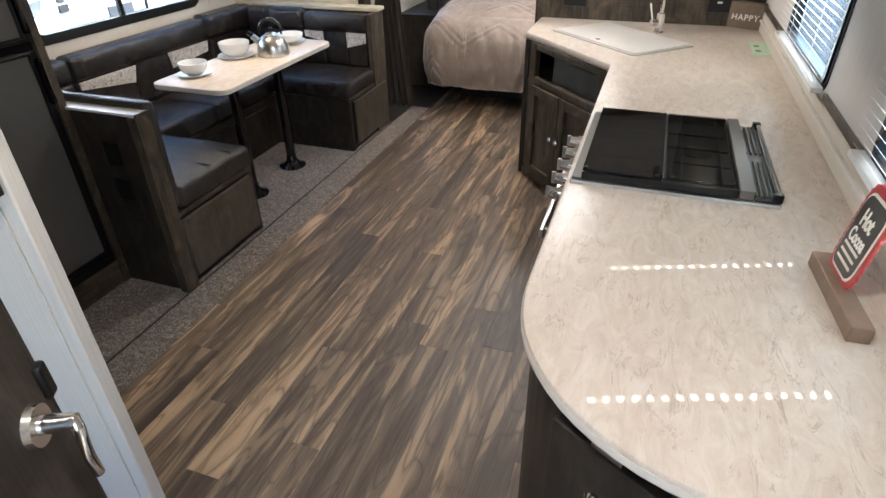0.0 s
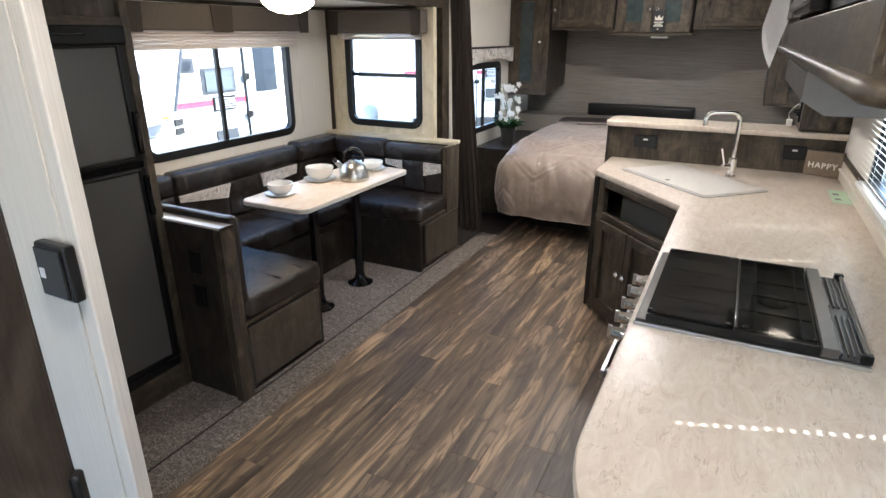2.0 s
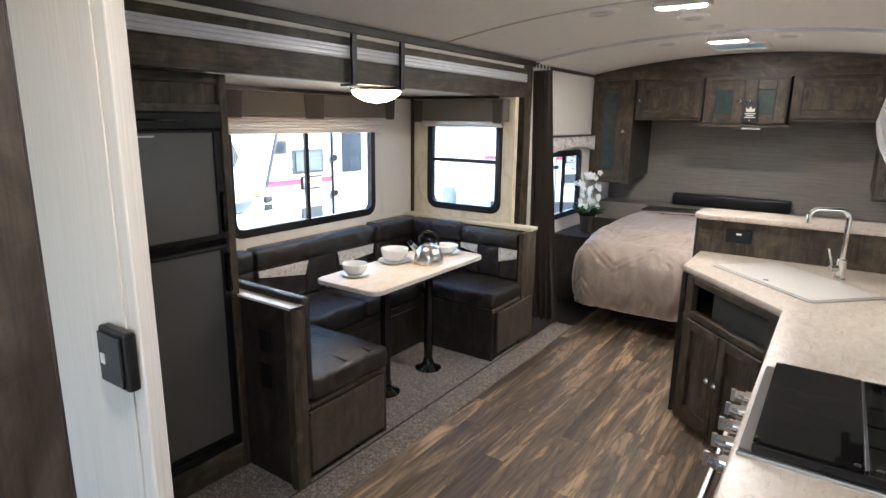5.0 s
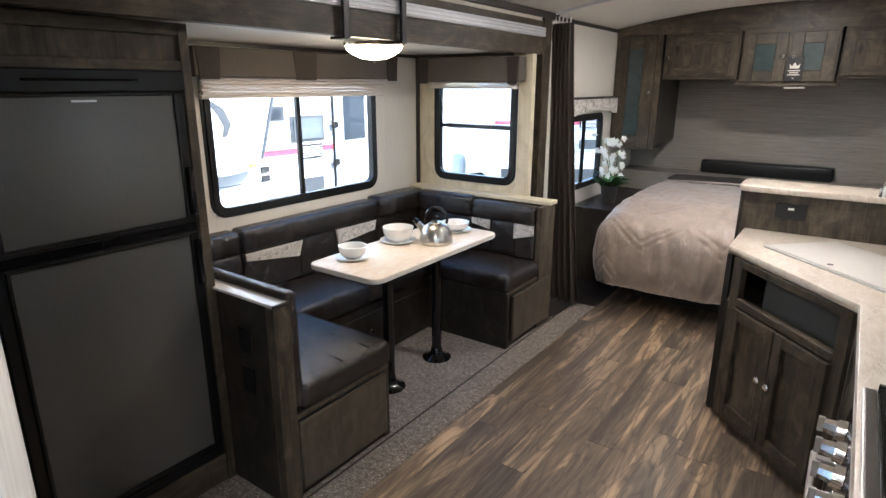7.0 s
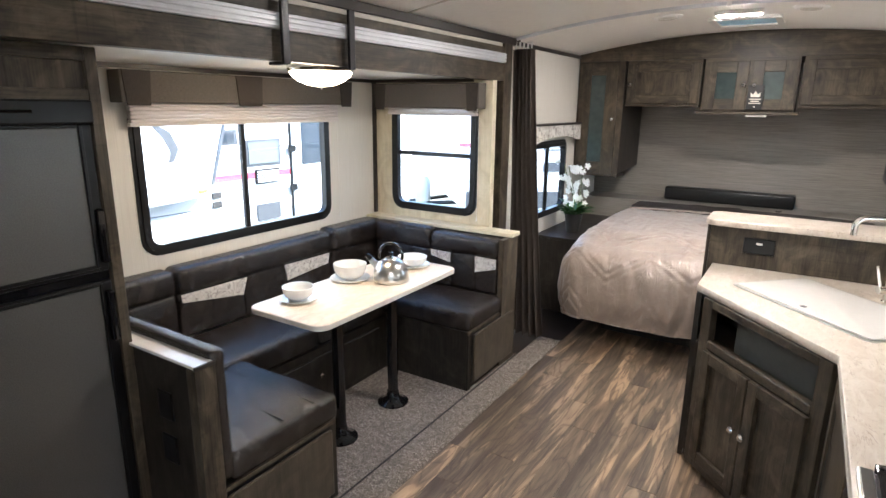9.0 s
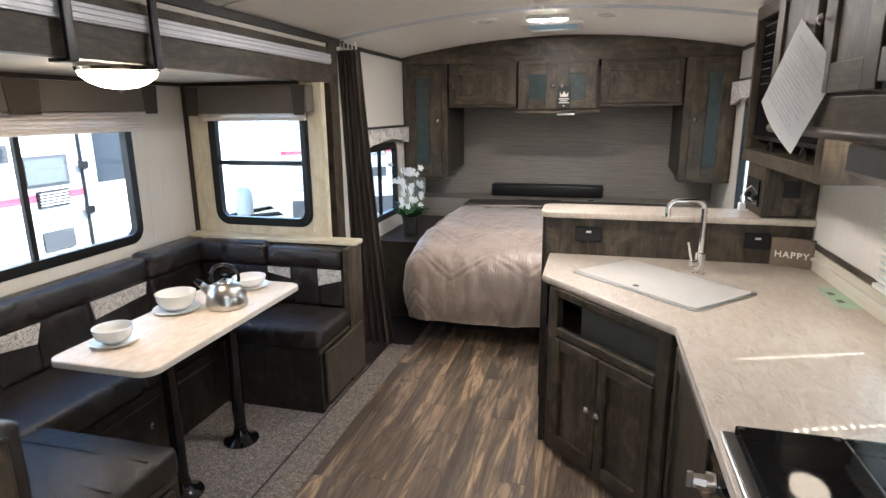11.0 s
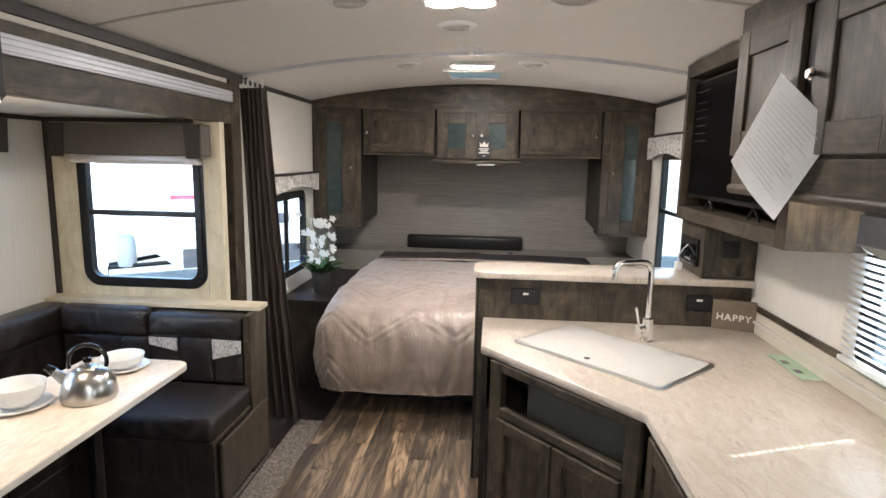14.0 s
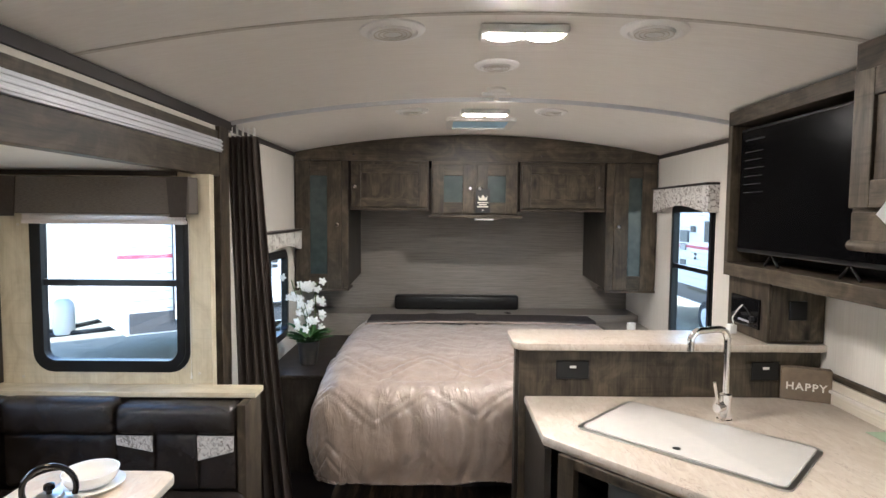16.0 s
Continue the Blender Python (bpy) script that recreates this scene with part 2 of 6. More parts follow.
def rings(n, vec, scale, count, dist=1.0):
    """Contour lines of a smooth noise, like the figure of sawn wood: 0 on the line, 1 away from it."""
    f = n.noise(vec, scale, 1.5, 0.4, dist)
    m = n.put("ShaderNodeMath")
    m.operation = "MULTIPLY"
    n.link(f, m.inputs[0])
    m.inputs[1].default_value = count
    p = n.put("ShaderNodeMath")
    p.operation = "PINGPONG"
    n.link(m.outputs[0], p.inputs[0])
    p.inputs[1].default_value = 0.5
    return p.outputs[0]


def plank_mat():
    n = Nodes("weathered_acacia_plank", 0.47)
    tone = n.noise(n.coords((9, 0.85, 4), rnd=23), 1.0, 4, 0.6, 1.3)
    fig = rings(n, n.coords((9, 1.5, 3), rnd=31), 1.0, 9, 0.7)
    streak = n.noise(n.coords((26, 1.6, 8), rnd=17), 1.0, 5, 0.62, 0.9)
    fine = n.noise(n.coords((260, 8, 10), rnd=3), 1.0, 3, 0.6)
    c = n.ramp(tone, [(0.36, (0.058, 0.043, 0.031)), (0.47, (0.118, 0.088, 0.063)), (0.54, (0.195, 0.145, 0.100)), (0.58, (0.46, 0.335, 0.215)), (0.70, (0.57, 0.43, 0.29))])
    c = n.mix(0.28, c, n.ramp(streak, [(0.36, (0.05, 0.037, 0.029)), (0.52, (0.19, 0.143, 0.108)), (0.66, (0.48, 0.365, 0.262))]))
    line = n.ramp(fig, [(0.0, (0.6, 0.6, 0.6)), (0.12, (0.18, 0.18, 0.18)), (0.34, (0.0, 0.0, 0.0))])
    c = n.mix(line, c, (0.052, 0.037, 0.028))
    c = n.mix(0.10, c, n.ramp(fine, [(0.35, (0.02, 0.015, 0.012)), (0.65, (0.4, 0.31, 0.23))]))
    rnd = n.put("ShaderNodeObjectInfo").outputs["Random"]
    c = n.mix(1.0, c, n.ramp(rnd, [(0.0, (0.60, 0.60, 0.60)), (0.5, (0.88, 0.86, 0.83)), (1.0, (1.20, 1.12, 1.01))]), "MULTIPLY")
    n.color(c).bump(fine, 0.12, 0.0006)
    return n.m


PLANK = plank_mat()


def comforter_mat():
    n = Nodes("taupe_satin_comforter", 0.36)
    v = n.coords((1, 1, 1))
    w = n.noise(v, 6, 4, 0.6, 0.8)
    n.color(n.ramp(w, [(0.3, (0.305, 0.243, 0.202)), (0.7, (0.405, 0.328, 0.275))]))
    n.b.inputs["Sheen Weight"].default_value = 0.3
    crinkle = n.noise(n.coords((16, 6, 6)), 1.0, 2, 0.5, 1.8)
    n.bump(n.mix(0.6, n.noise(v, 9, 2, 0.5, 1.5), crinkle), 0.6, 0.022)
    return n.m


COMFORT = comforter_mat()
COVER_DARK = linen("dark_ribbed_coverlet", (0.02, 0.016, 0.015), (0.05, 0.04, 0.036), "y", 0.8, 4, 70, 0.5)
LEAF = simple("orchid_leaf", (0.035, 0.10, 0.02), 0.35)
PETAL = simple("white_petal", (0.80, 0.80, 0.77), 0.6, vary=0.03)
STEM = simple("green_stem", (0.08, 0.13, 0.03), 0.5)


def window_pane(shadowless=True):
    n = Nodes("clear_pane" if shadowless else "tinted_pane", 0.02)
    t = n.t
    out = t.nodes["Material Output"]
    tr = t.nodes.new("ShaderNodeBsdfTransparent")
    tr.inputs[0].default_value = (0.86, 0.89, 0.90, 1)
    gl = t.nodes.new("ShaderNodeBsdfGlossy")
    gl.inputs["Roughness"].default_value = 0.02
    mx = t.nodes.new("ShaderNodeMixShader")
    mx.inputs[0].default_value = 0.04
    t.links.new(tr.outputs[0], mx.inputs[1])
    t.links.new(gl.outputs[0], mx.inputs[2])
    t.links.new(mx.outputs[0], out.inputs[0])
    return n.m


PANE = window_pane()


def lid_glass(name, tint, share):
    """Thin hob glass: see-through by its tint, glossy above."""
    n = Nodes(name, 0.04)
    n.color((0.012, 0.012, 0.013))
    n.b.inputs["Specular IOR Level"].default_value = 0.2
    tr, mx = n.put("ShaderNodeBsdfTransparent"), n.put("ShaderNodeMixShader")
    tr.inputs[0].default_value = (*tint, 1)
    mx.inputs[0].default_value = share
    n.link(n.b.outputs[0], mx.inputs[1])
    n.link(tr.outputs[0], mx.inputs[2])
    n.link(mx.outputs[0], n.t.nodes["Material Output"].inputs[0])
    return n.m


SMOKED = lid_glass("smoked_lid_glass", (0.5, 0.5, 0.5), 0.4)
CLEAR_LID = lid_glass("clear_lid_glass", (0.85, 0.87, 0.87), 0.72)
DARK_STEEL = simple("dark_brushed_steel", (0.16, 0.155, 0.15), 0.32, 0.8, 0.05, bump=0)


def glow(name, c, strength):
    n = Nodes(name, 0.4)
    n.color((0.8, 0.8, 0.78))
    n.b.inputs["Emission Color"].default_value = (*c, 1)
    n.b.inputs["Emission Strength"].default_value = strength
    return n.m


GLOW = glow("lit_led_lens", LED, 66.0)
GLOW_PUCK = glow("lit_puck_lens", (1.0, 0.80, 0.60), 2.6)
GLOW_SOFT = glow("lit_frosted_bowl", (1, 0.76, 0.50), 4.2)
CREAM_TRIM = simple("cream_trim", (0.60, 0.56, 0.50), 0.5, vary=0.05)
TRAILER_WHITE = simple("white_trailer_skin", (0.62, 0.63, 0.64), 0.35, vary=0.04, scale=3)
DARK_GLASS = simple("dark_trailer_glass", (0.030, 0.036, 0.044), 0.08, vary=0.05, bump=0)
# pane colour lightened to paint in a pale reflection
REFLECTION_GLASS = simple("glass_painted_reflection", (0.12, 0.135, 0.14), 0.08, vary=0.1, bump=0)
TRAILER_GREY = simple("grey_trailer_skin", (0.055, 0.058, 0.065), 0.4, vary=0.05)
GROUND = simple("pale_gravel", (0.15, 0.145, 0.115), 0.9, vary=0.35, scale=14, bump=0.6)
MAGENTA = simple("red_stripe", (0.45, 0.06, 0.10), 0.4)


# ---- helpers for building ----
PLACE = {}


def where(ob):
    return PLACE.get(ob.name, Vector((0, 0, 0)))


def thing(name, label, category, at, group="", kind=""):
    ob = new(name)
    ob.empty_display_size = 0.1
    ob.location = at
    PLACE[ob.name] = Vector(at)
    return tagged(ob, label, category, group, kind)


def finish(bm, name, smooth=False):
    me = bpy.data.meshes.new(name)
    bm.normal_update()
    bm.to_mesh(me)
    bm.free()
    if smooth:
        me.polygons.foreach_set("use_smooth", [True] * len(me.polygons))
        me.set_sharp_from_angle(angle=radians(40))
    return me


def part(name, bm, mat, parent=None, label="", smooth=False, kind="", category="", group=""):
    """Links a bmesh drawn in world metres as one mesh object."""
    me = finish(bm, name, smooth)
    me.materials.append(mat)
    ob = new(name, me)
    if parent is not None:
        base = where(parent)
        me.transform(Matrix.Translation(-base))
        ob.parent = parent
        PLACE[ob.name] = base.copy()
    return tagged(ob, label, category, group, kind)


def box(x0, x1, y0, y1, z0, z1, bevel=0.0, seg=2, bm=None, m=None):
    """A box, with bevelled edges, added to bm."""
    b = bmesh.new()
    bmesh.ops.create_cube(b, size=1)
    sx, sy, sz = abs(x1 - x0), abs(y1 - y0), abs(z1 - z0)
    for v in b.verts:
        v.co = Vector(((v.co.x) * sx + (x0 + x1) / 2, v.co.y * sy + (y0 + y1) / 2, v.co.z * sz + (z0 + z1) / 2))
    if bevel:
        bmesh.ops.bevel(b, geom=b.edges[:], offset=min(bevel, 0.45 * min(sx, sy, sz)), segments=seg, affect="EDGES", profile=0.5)
    if m is not None:
        b.transform(m)
    return join(bm, b)


def join(bm, b):
    if bm is None:
        return b
    tmp = bpy.data.meshes.new("t")
    b.to_mesh(tmp)
    b.free()
    bm.from_mesh(tmp)
    bpy.data.meshes.remove(tmp)
    return bm


def rod(p0, p1, r, r2=None, seg=14, bm=None):
    """A cylinder or cone between two points."""
    p0, p1 = Vector(p0), Vector(p1)
    d = p1 - p0
    b = bmesh.new()
    bmesh.ops.create_cone(b, cap_ends=True, segments=seg, radius1=r, radius2=r if r2 is None else r2, depth=d.length)
    b.transform(Matrix.Translation((p0 + p1) / 2) @ d.to_track_quat("Z", "Y").to_matrix().to_4x4())
    return join(bm, b)


def lathe(profile, at, seg=28, bm=None):
    """Turns a profile of (radius, height) about an upright axis at a place."""
    b = bmesh.new()
    rings = []
    for r, z in profile:
        rings.append([b.verts.new((at[0] + max(r, 1e-4) * math.cos(2 * math.pi * k / seg), at[1] + max(r, 1e-4) * math.sin(2 * math.pi * k / seg), at[2] + z)) for k in range(seg)])
    for a, c in zip(rings, rings[1:]):
        for k in range(seg):
            b.faces.new((a[k], a[(k + 1) % seg], c[(k + 1) % seg], c[k]))
    bmesh.ops.recalc_face_normals(b, faces=b.faces[:])
    return join(bm, b)


def tube(points, r, seg=10, bm=None):
    """A round bar along a line of points."""
    pts = [Vector(p) for p in points]
    b = bmesh.new()
    rings = []
    up = Vector((0, 0, 1))
    for i, p in enumerate(pts):
        d = (pts[min(i + 1, len(pts) - 1)] - pts[max(i - 1, 0)]).normalized()
        side = d.cross(up)
        if side.length < 0.1:
            side = d.cross(Vector((1, 0, 0)))
        side.normalize()
        other = d.cross(side).normalized()
        if rings and rings[-1][1].dot(side) < 0:
            side, other = -side, -other
        rings.append(([b.verts.new(p + r * (math.cos(2 * math.pi * k / seg) * side + math.sin(2 * math.pi * k / seg) * other)) for k in range(seg)], side))
    for (a, _), (c, _) in zip(rings, rings[1:]):
        for k in range(seg):
            b.faces.new((a[k], a[(k + 1) % seg], c[(k + 1) % seg], c[k]))
    b.faces.new(rings[0][0][::-1])
    b.faces.new(rings[-1][0])
    bmesh.ops.recalc_face_normals(b, faces=b.faces[:])
    return join(bm, b)


def prism(outline, z0, z1, bm=None, axis="z", bevel=0.0):
    """A slab with an outline in plan (or in another plane) and a thickness."""
    b = bmesh.new()

    def at(u, v, w):
        return {"z": (u, v, w), "x": (w, u, v), "y": (u, w, v)}[axis]

    lo = [b.verts.new(at(u, v, z0)) for u, v in outline]
    hi = [b.verts.new(at(u, v, z1)) for u, v in outline]
    n = len(outline)
    b.faces.new(lo[::-1])
    b.faces.new(hi)
    for k in range(n):
        b.faces.new((lo[k], lo[(k + 1) % n], hi[(k + 1) % n], hi[k]))
    bmesh.ops.recalc_face_normals(b, faces=b.faces[:])
    if bevel:
        es = [e for e in b.edges if (e.verts[0] in lo) == (e.verts[1] in lo)]
        bmesh.ops.bevel(b, geom=es, offset=bevel, segments=2, affect="EDGES", profile=0.5)
    return join(bm, b)


def rounded(x0, x1, y0, y1, r, n=6):
    """The outline of a rounded rectangle."""
    pts = []
    for cx, cy, a in ((x1 - r, y1 - r, 0), (x0 + r, y1 - r, 90), (x0 + r, y0 + r, 180), (x1 - r, y0 + r, 270)):
        pts += [(cx + r * math.cos(radians(a + 90 * k / n)), cy + r * math.sin(radians(a + 90 * k / n))) for k in range(n + 1)]
    return pts


def ring(outer, inner, w0, w1, axis):
    """A frame between two outlines with as many points each."""
    b = bmesh.new()

    def at(p, w):
        u, v = p
        return {"z": (u, v, w), "x": (w, u, v), "y": (u, w, v)}[axis]

    vs = [[b.verts.new(at(p, w)) for p in o] for o, w in ((outer, w0), (outer, w1), (inner, w1), (inner, w0))]
    n = len(outer)
    for a, c in zip(vs, vs[1:] + vs[:1]):
        for k in range(n):
            b.faces.new((a[k], a[(k + 1) % n], c[(k + 1) % n], c[k]))
    bmesh.ops.recalc_face_normals(b, faces=b.faces[:])
    return b


def wall_with_hole(name, axis, w0, w1, u0, u1, v0, v1, holes, mat, label=""):
    """A wall with thickness on an axis; u and v are its two other directions, holes are (u0, u1, v0, v1)."""
    us = sorted({u0, u1, *[h[0] for h in holes], *[h[1] for h in holes]})
    vs = sorted({v0, v1, *[h[2] for h in holes], *[h[3] for h in holes]})
    b = bmesh.new()
    cell = lambda i, j: not (i < 0 or j < 0 or i >= len(us) - 1 or j >= len(vs) - 1) and not any(h[0] <= us[i] < h[1] and h[2] <= vs[j] < h[3] for h in holes)
    at = (lambda u, v, w: (w, u, v)) if axis == "x" else (lambda u, v, w: (u, w, v))
    quad = lambda *p: b.faces.new([b.verts.new(q) for q in p])
    for i in range(len(us) - 1):
        for j in range(len(vs) - 1):
            if not cell(i, j):
                continue
            a, c, d, e = us[i], us[i + 1], vs[j], vs[j + 1]
            for w in (w0, w1):
                quad(at(a, d, w), at(c, d, w), at(c, e, w), at(a, e, w))
            for di, dj, p, q in ((-1, 0, (a, d), (a, e)), (1, 0, (c, d), (c, e)), (0, -1, (a, d), (c, d)), (0, 1, (a, e), (c, e))):
                if not cell(i + di, j + dj):
                    quad(at(*p, w0), at(*q, w0), at(*q, w1), at(*p, w1))
    bmesh.ops.remove_doubles(b, verts=b.verts[:], dist=1e-5)
    bmesh.ops.recalc_face_normals(b, faces=b.faces[:])
    return part(name, b, mat, kind="structure", label=label)


def knob(parent, at, out, name="knob"):
    """A round nickel knob that stands out along a direction."""
    p, o = Vector(at), Vector(out)
    b = rod(p, p + o * 0.018, 0.005, seg=10)
    rod(p + o * 0.014, p + o * 0.022, 0.010, 0.016, 14, b)
    rod(p + o * 0.022, p + o * 0.030, 0.016, 0.009, 14, b)
    return part(name, b, CHROME, parent, "round nickel knob", smooth=True)


def face_map(axis, w, sign):
    """Maps (u, v, d) to the world: u along the wall, v up, d out of it."""
    if axis == "x":
        return lambda u, v, d: (w + sign * d, u, v)
    return lambda u, v, d: (u, w + sign * d, v)


def fbox(fm, u0, u1, v0, v1, d0, d1, bevel=0.0, bm=None):
    p, q = fm(u0, v0, d0), fm(u1, v1, d1)
    return box(min(p[0], q[0]), max(p[0], q[0]), min(p[1], q[1]), max(p[1], q[1]), min(p[2], q[2]), max(p[2], q[2]), bevel, 2, bm)


def shaker(parent, fm, u0, u1, v0, v1, wood_v, wood_h, panel=None, rail=0.055, knob_at=None, out=None, name="door", label=""):
    """A framed cabinet door: two stiles, two rails and a recessed panel."""
    d = part(name, fbox(fm, u0 + rail * .6, u1 - rail * .6, v0 + rail * .6, v1 - rail * .6, 0.004, 0.010), panel or wood_v, parent, label)
    for a, c in ((u0, u0 + rail), (u1 - rail, u1)):
        part("stile", fbox(fm, a, c, v0, v1, 0.002, 0.021, 0.003), wood_v, d)
    for a, c in ((v0, v0 + rail), (v1 - rail, v1)):
        part("rail", fbox(fm, u0 + rail, u1 - rail, a, c, 0.002, 0.020, 0.003), wood_h, d)
    if knob_at:
        knob(d, fm(*knob_at, 0.020), out)
    return d



# ---- the shell ----
XL, XR, Y0, Y1 = -1.50, 1.18, -1.3, 6.62
TOP = 2.04


def arch(x):
    return 2.185 - 0.135 * ((x + 0.16) / 1.34) ** 2


def build_shell():
    b = box(XL - 1.0, XR + 0.05, Y0 - .05, Y1 + .05, -0.12, -0.012)
    part("floor_base", b, WOOD_EDGE, kind="structure")
    # ceiling: an arched shell with thickness
    b = bmesh.new()
    n = 24
    lo, hi = [], []
    for i in range(n + 1):
        x = XL - 0.04 + (XR - XL + 0.08) * i / n
        lo.append([b.verts.new((x, y, arch(x))) for y in (Y0 - .04, Y1 + .04)])
        hi.append([b.verts.new((x, y, arch(x) + 0.06)) for y in (Y0 - .04, Y1 + .04)])
    for i in range(n):
        b.faces.new((lo[i][0], lo[i][1], lo[i + 1][1], lo[i + 1][0]))
        b.faces.new((hi[i][0], hi[i + 1][0], hi[i + 1][1], hi[i][1]))
    for row, k in ((0, 0), (0, 1)):
        for i in range(n):
            b.faces.new((lo[i][k], lo[i + 1][k], hi[i + 1][k], hi[i][k]))
    for i in (0, n):
        b.faces.new((lo[i][0], lo[i][1], hi[i][1], hi[i][0]))
    bmesh.ops.recalc_face_normals(b, faces=b.faces[:])
    part("ceiling", b, CEIL, kind="structure", smooth=True, label="arched cream ceiling panels with a faint linen grain")
    # ceiling seams
    for y, w, mat, drop in ((3.38, 0.016, CREAM_TRIM, 0.004), (1.9, 0.016, CREAM_TRIM, 0.004), (0.45, 0.016, CREAM_TRIM, 0.004)):
        part("ceiling_trim", arch_strip(y, w, drop, XL, XR), mat, kind="structure")
    # left wall of the main body, behind the slide-out its opening
    wall_with_hole("wall_west", "x", XL - 0.04, XL, 4.36, Y1, 0, TOP + .04, [(4.98, 5.74, 0.76, 1.33)], WALL, "cream panelled wall")
    wall_with_hole("wall_west_entry", "x", XL - 0.04, XL, Y0, 1.02, 0, TOP + .04, [], WALL)
    wall_with_hole("wall_west_over_slide", "x", XL - 0.04, XL, 1.02, 4.36, 1.79, TOP + .04, [], WALL)
    # the last hole is an unseen doorway, added to let daylight in
    wall_with_hole("wall_east", "x", XR, XR + 0.04, Y0, Y1, 0, TOP + .04, [(1.0, 1.86, 0.99, 1.50), (2.47, 3.28, 0.99, 1.50), (5.08, 5.66, 0.72, 1.66), (-0.85, -0.1, 0.02, 1.92)], WALL, "cream panelled wall")
    wall_with_hole("wall_north", "y", Y1, Y1 + 0.04, XL - .04, XR + .04, 0, 2.19, [], HEADWALL, "grey woven-look panelled wall")
    # large unseen opening added behind the camera to light the partition
    wall_with_hole("wall_south", "y", Y0 - 0.04, Y0, XL - .04, XR + .04, 0, 2.19, [(-1.35, 0.1, 0.55, 1.9)], WALL)
    # the slide-out box
    SX, SY0, SY1, SZ = -2.35, 1.02, 4.20, 1.785
    wall_with_hole("slide_wall_west", "x", SX - 0.04, SX, SY0 - .04, SY1 + .04, 0, SZ + .04, [(2.45, 3.71, 0.91, 1.60)], WALL, "white panelled wall of the slide-out")
    wall_with_hole("slide_wall_north", "y", SY1, SY1 + 0.05, SX, XL - 0.003, 0, SZ + .04, [(-2.17, -1.53, 0.93, 1.62)], LIGHT_WOOD, "pale ash wall panel")
    part("slide_wall_edge", box(XL - .002, XL + .085, SY1, SY1 + .05, 0, 1.773), LIGHT_WOOD, kind="structure")
    wall_with_hole("slide_wall_south", "y", SY0 - 0.04, SY0, SX, XL - .04, 0, SZ + .04, [], WALL)
    part("slide_ceiling", box(SX - .04, XL - .04, SY0 - .04, SY1 + .05, SZ, SZ + .04), CEIL, kind="structure")
    b = box(SX - .04, -1.2, SY0, SY1 + .05, -0.012, 0.004)
    part("slide_carpet", b, CARPET, kind="structure", label="brown cut-pile carpet in the slide-out")
    part("carpet_strip", box(-1.192, -1.03, SY0, 4.62, -0.012, 0.004, 0.003), CARPET, kind="structure", label="brown cut-pile carpet border")
    part("carpet_welt", tube([(-1.196, SY0, 0.003), (-1.196, 4.3, 0.003)], 0.005, 6), WOOD_EDGE, kind="structure")
    # corner trims of the slide-out
    part("trim", box(SX + .001, SX + .022, SY1 - .022, SY1 - .001, 0.86, SZ - .001), WOOD_EDGE, kind="structure")
    part("trim", box(SX + .001, SX + .02, 1.95, SY1 - .024, SZ - .022, SZ - .001), WOOD_EDGE, kind="structure")
    part("trim", box(SX + .024, XL - .05, SY1 - .02, SY1 - .001, SZ - .022, SZ - .001), WOOD_EDGE, kind="structure")
    # dark corner trims along the ceiling
    part("trim", box(XL + .001, XL + .016, 4.70, 5.96, TOP - .022, TOP + .002), WOOD_EDGE, kind="structure")
    part("trim", box(XR - .016, XR - .001, 4.40, 5.96, TOP - .022, TOP + .002), WOOD_EDGE, kind="structure")


def arch_strip(y, w, drop, xa, xb, n=24, lift=0.0):
    b = bmesh.new()
    rows = []
    for i in range(n + 1):
        x = xa + (xb - xa) * i / n
        z = arch(x) - lift
        rows.append([b.verts.new(p) for p in ((x, y - w / 2, z + .002), (x, y - w / 2, z - drop), (x, y + w / 2, z - drop), (x, y + w / 2, z + .002))])
    for a, c in zip(rows, rows[1:]):
        for k in range(4):
            b.faces.new((a[k], a[(k + 1) % 4], c[(k + 1) % 4], c[k]))
    b.faces.new(rows[0][::-1])
    b.faces.new(rows[-1])
    bmesh.ops.recalc_face_normals(b, faces=b.faces[:])
    return b


build_shell()


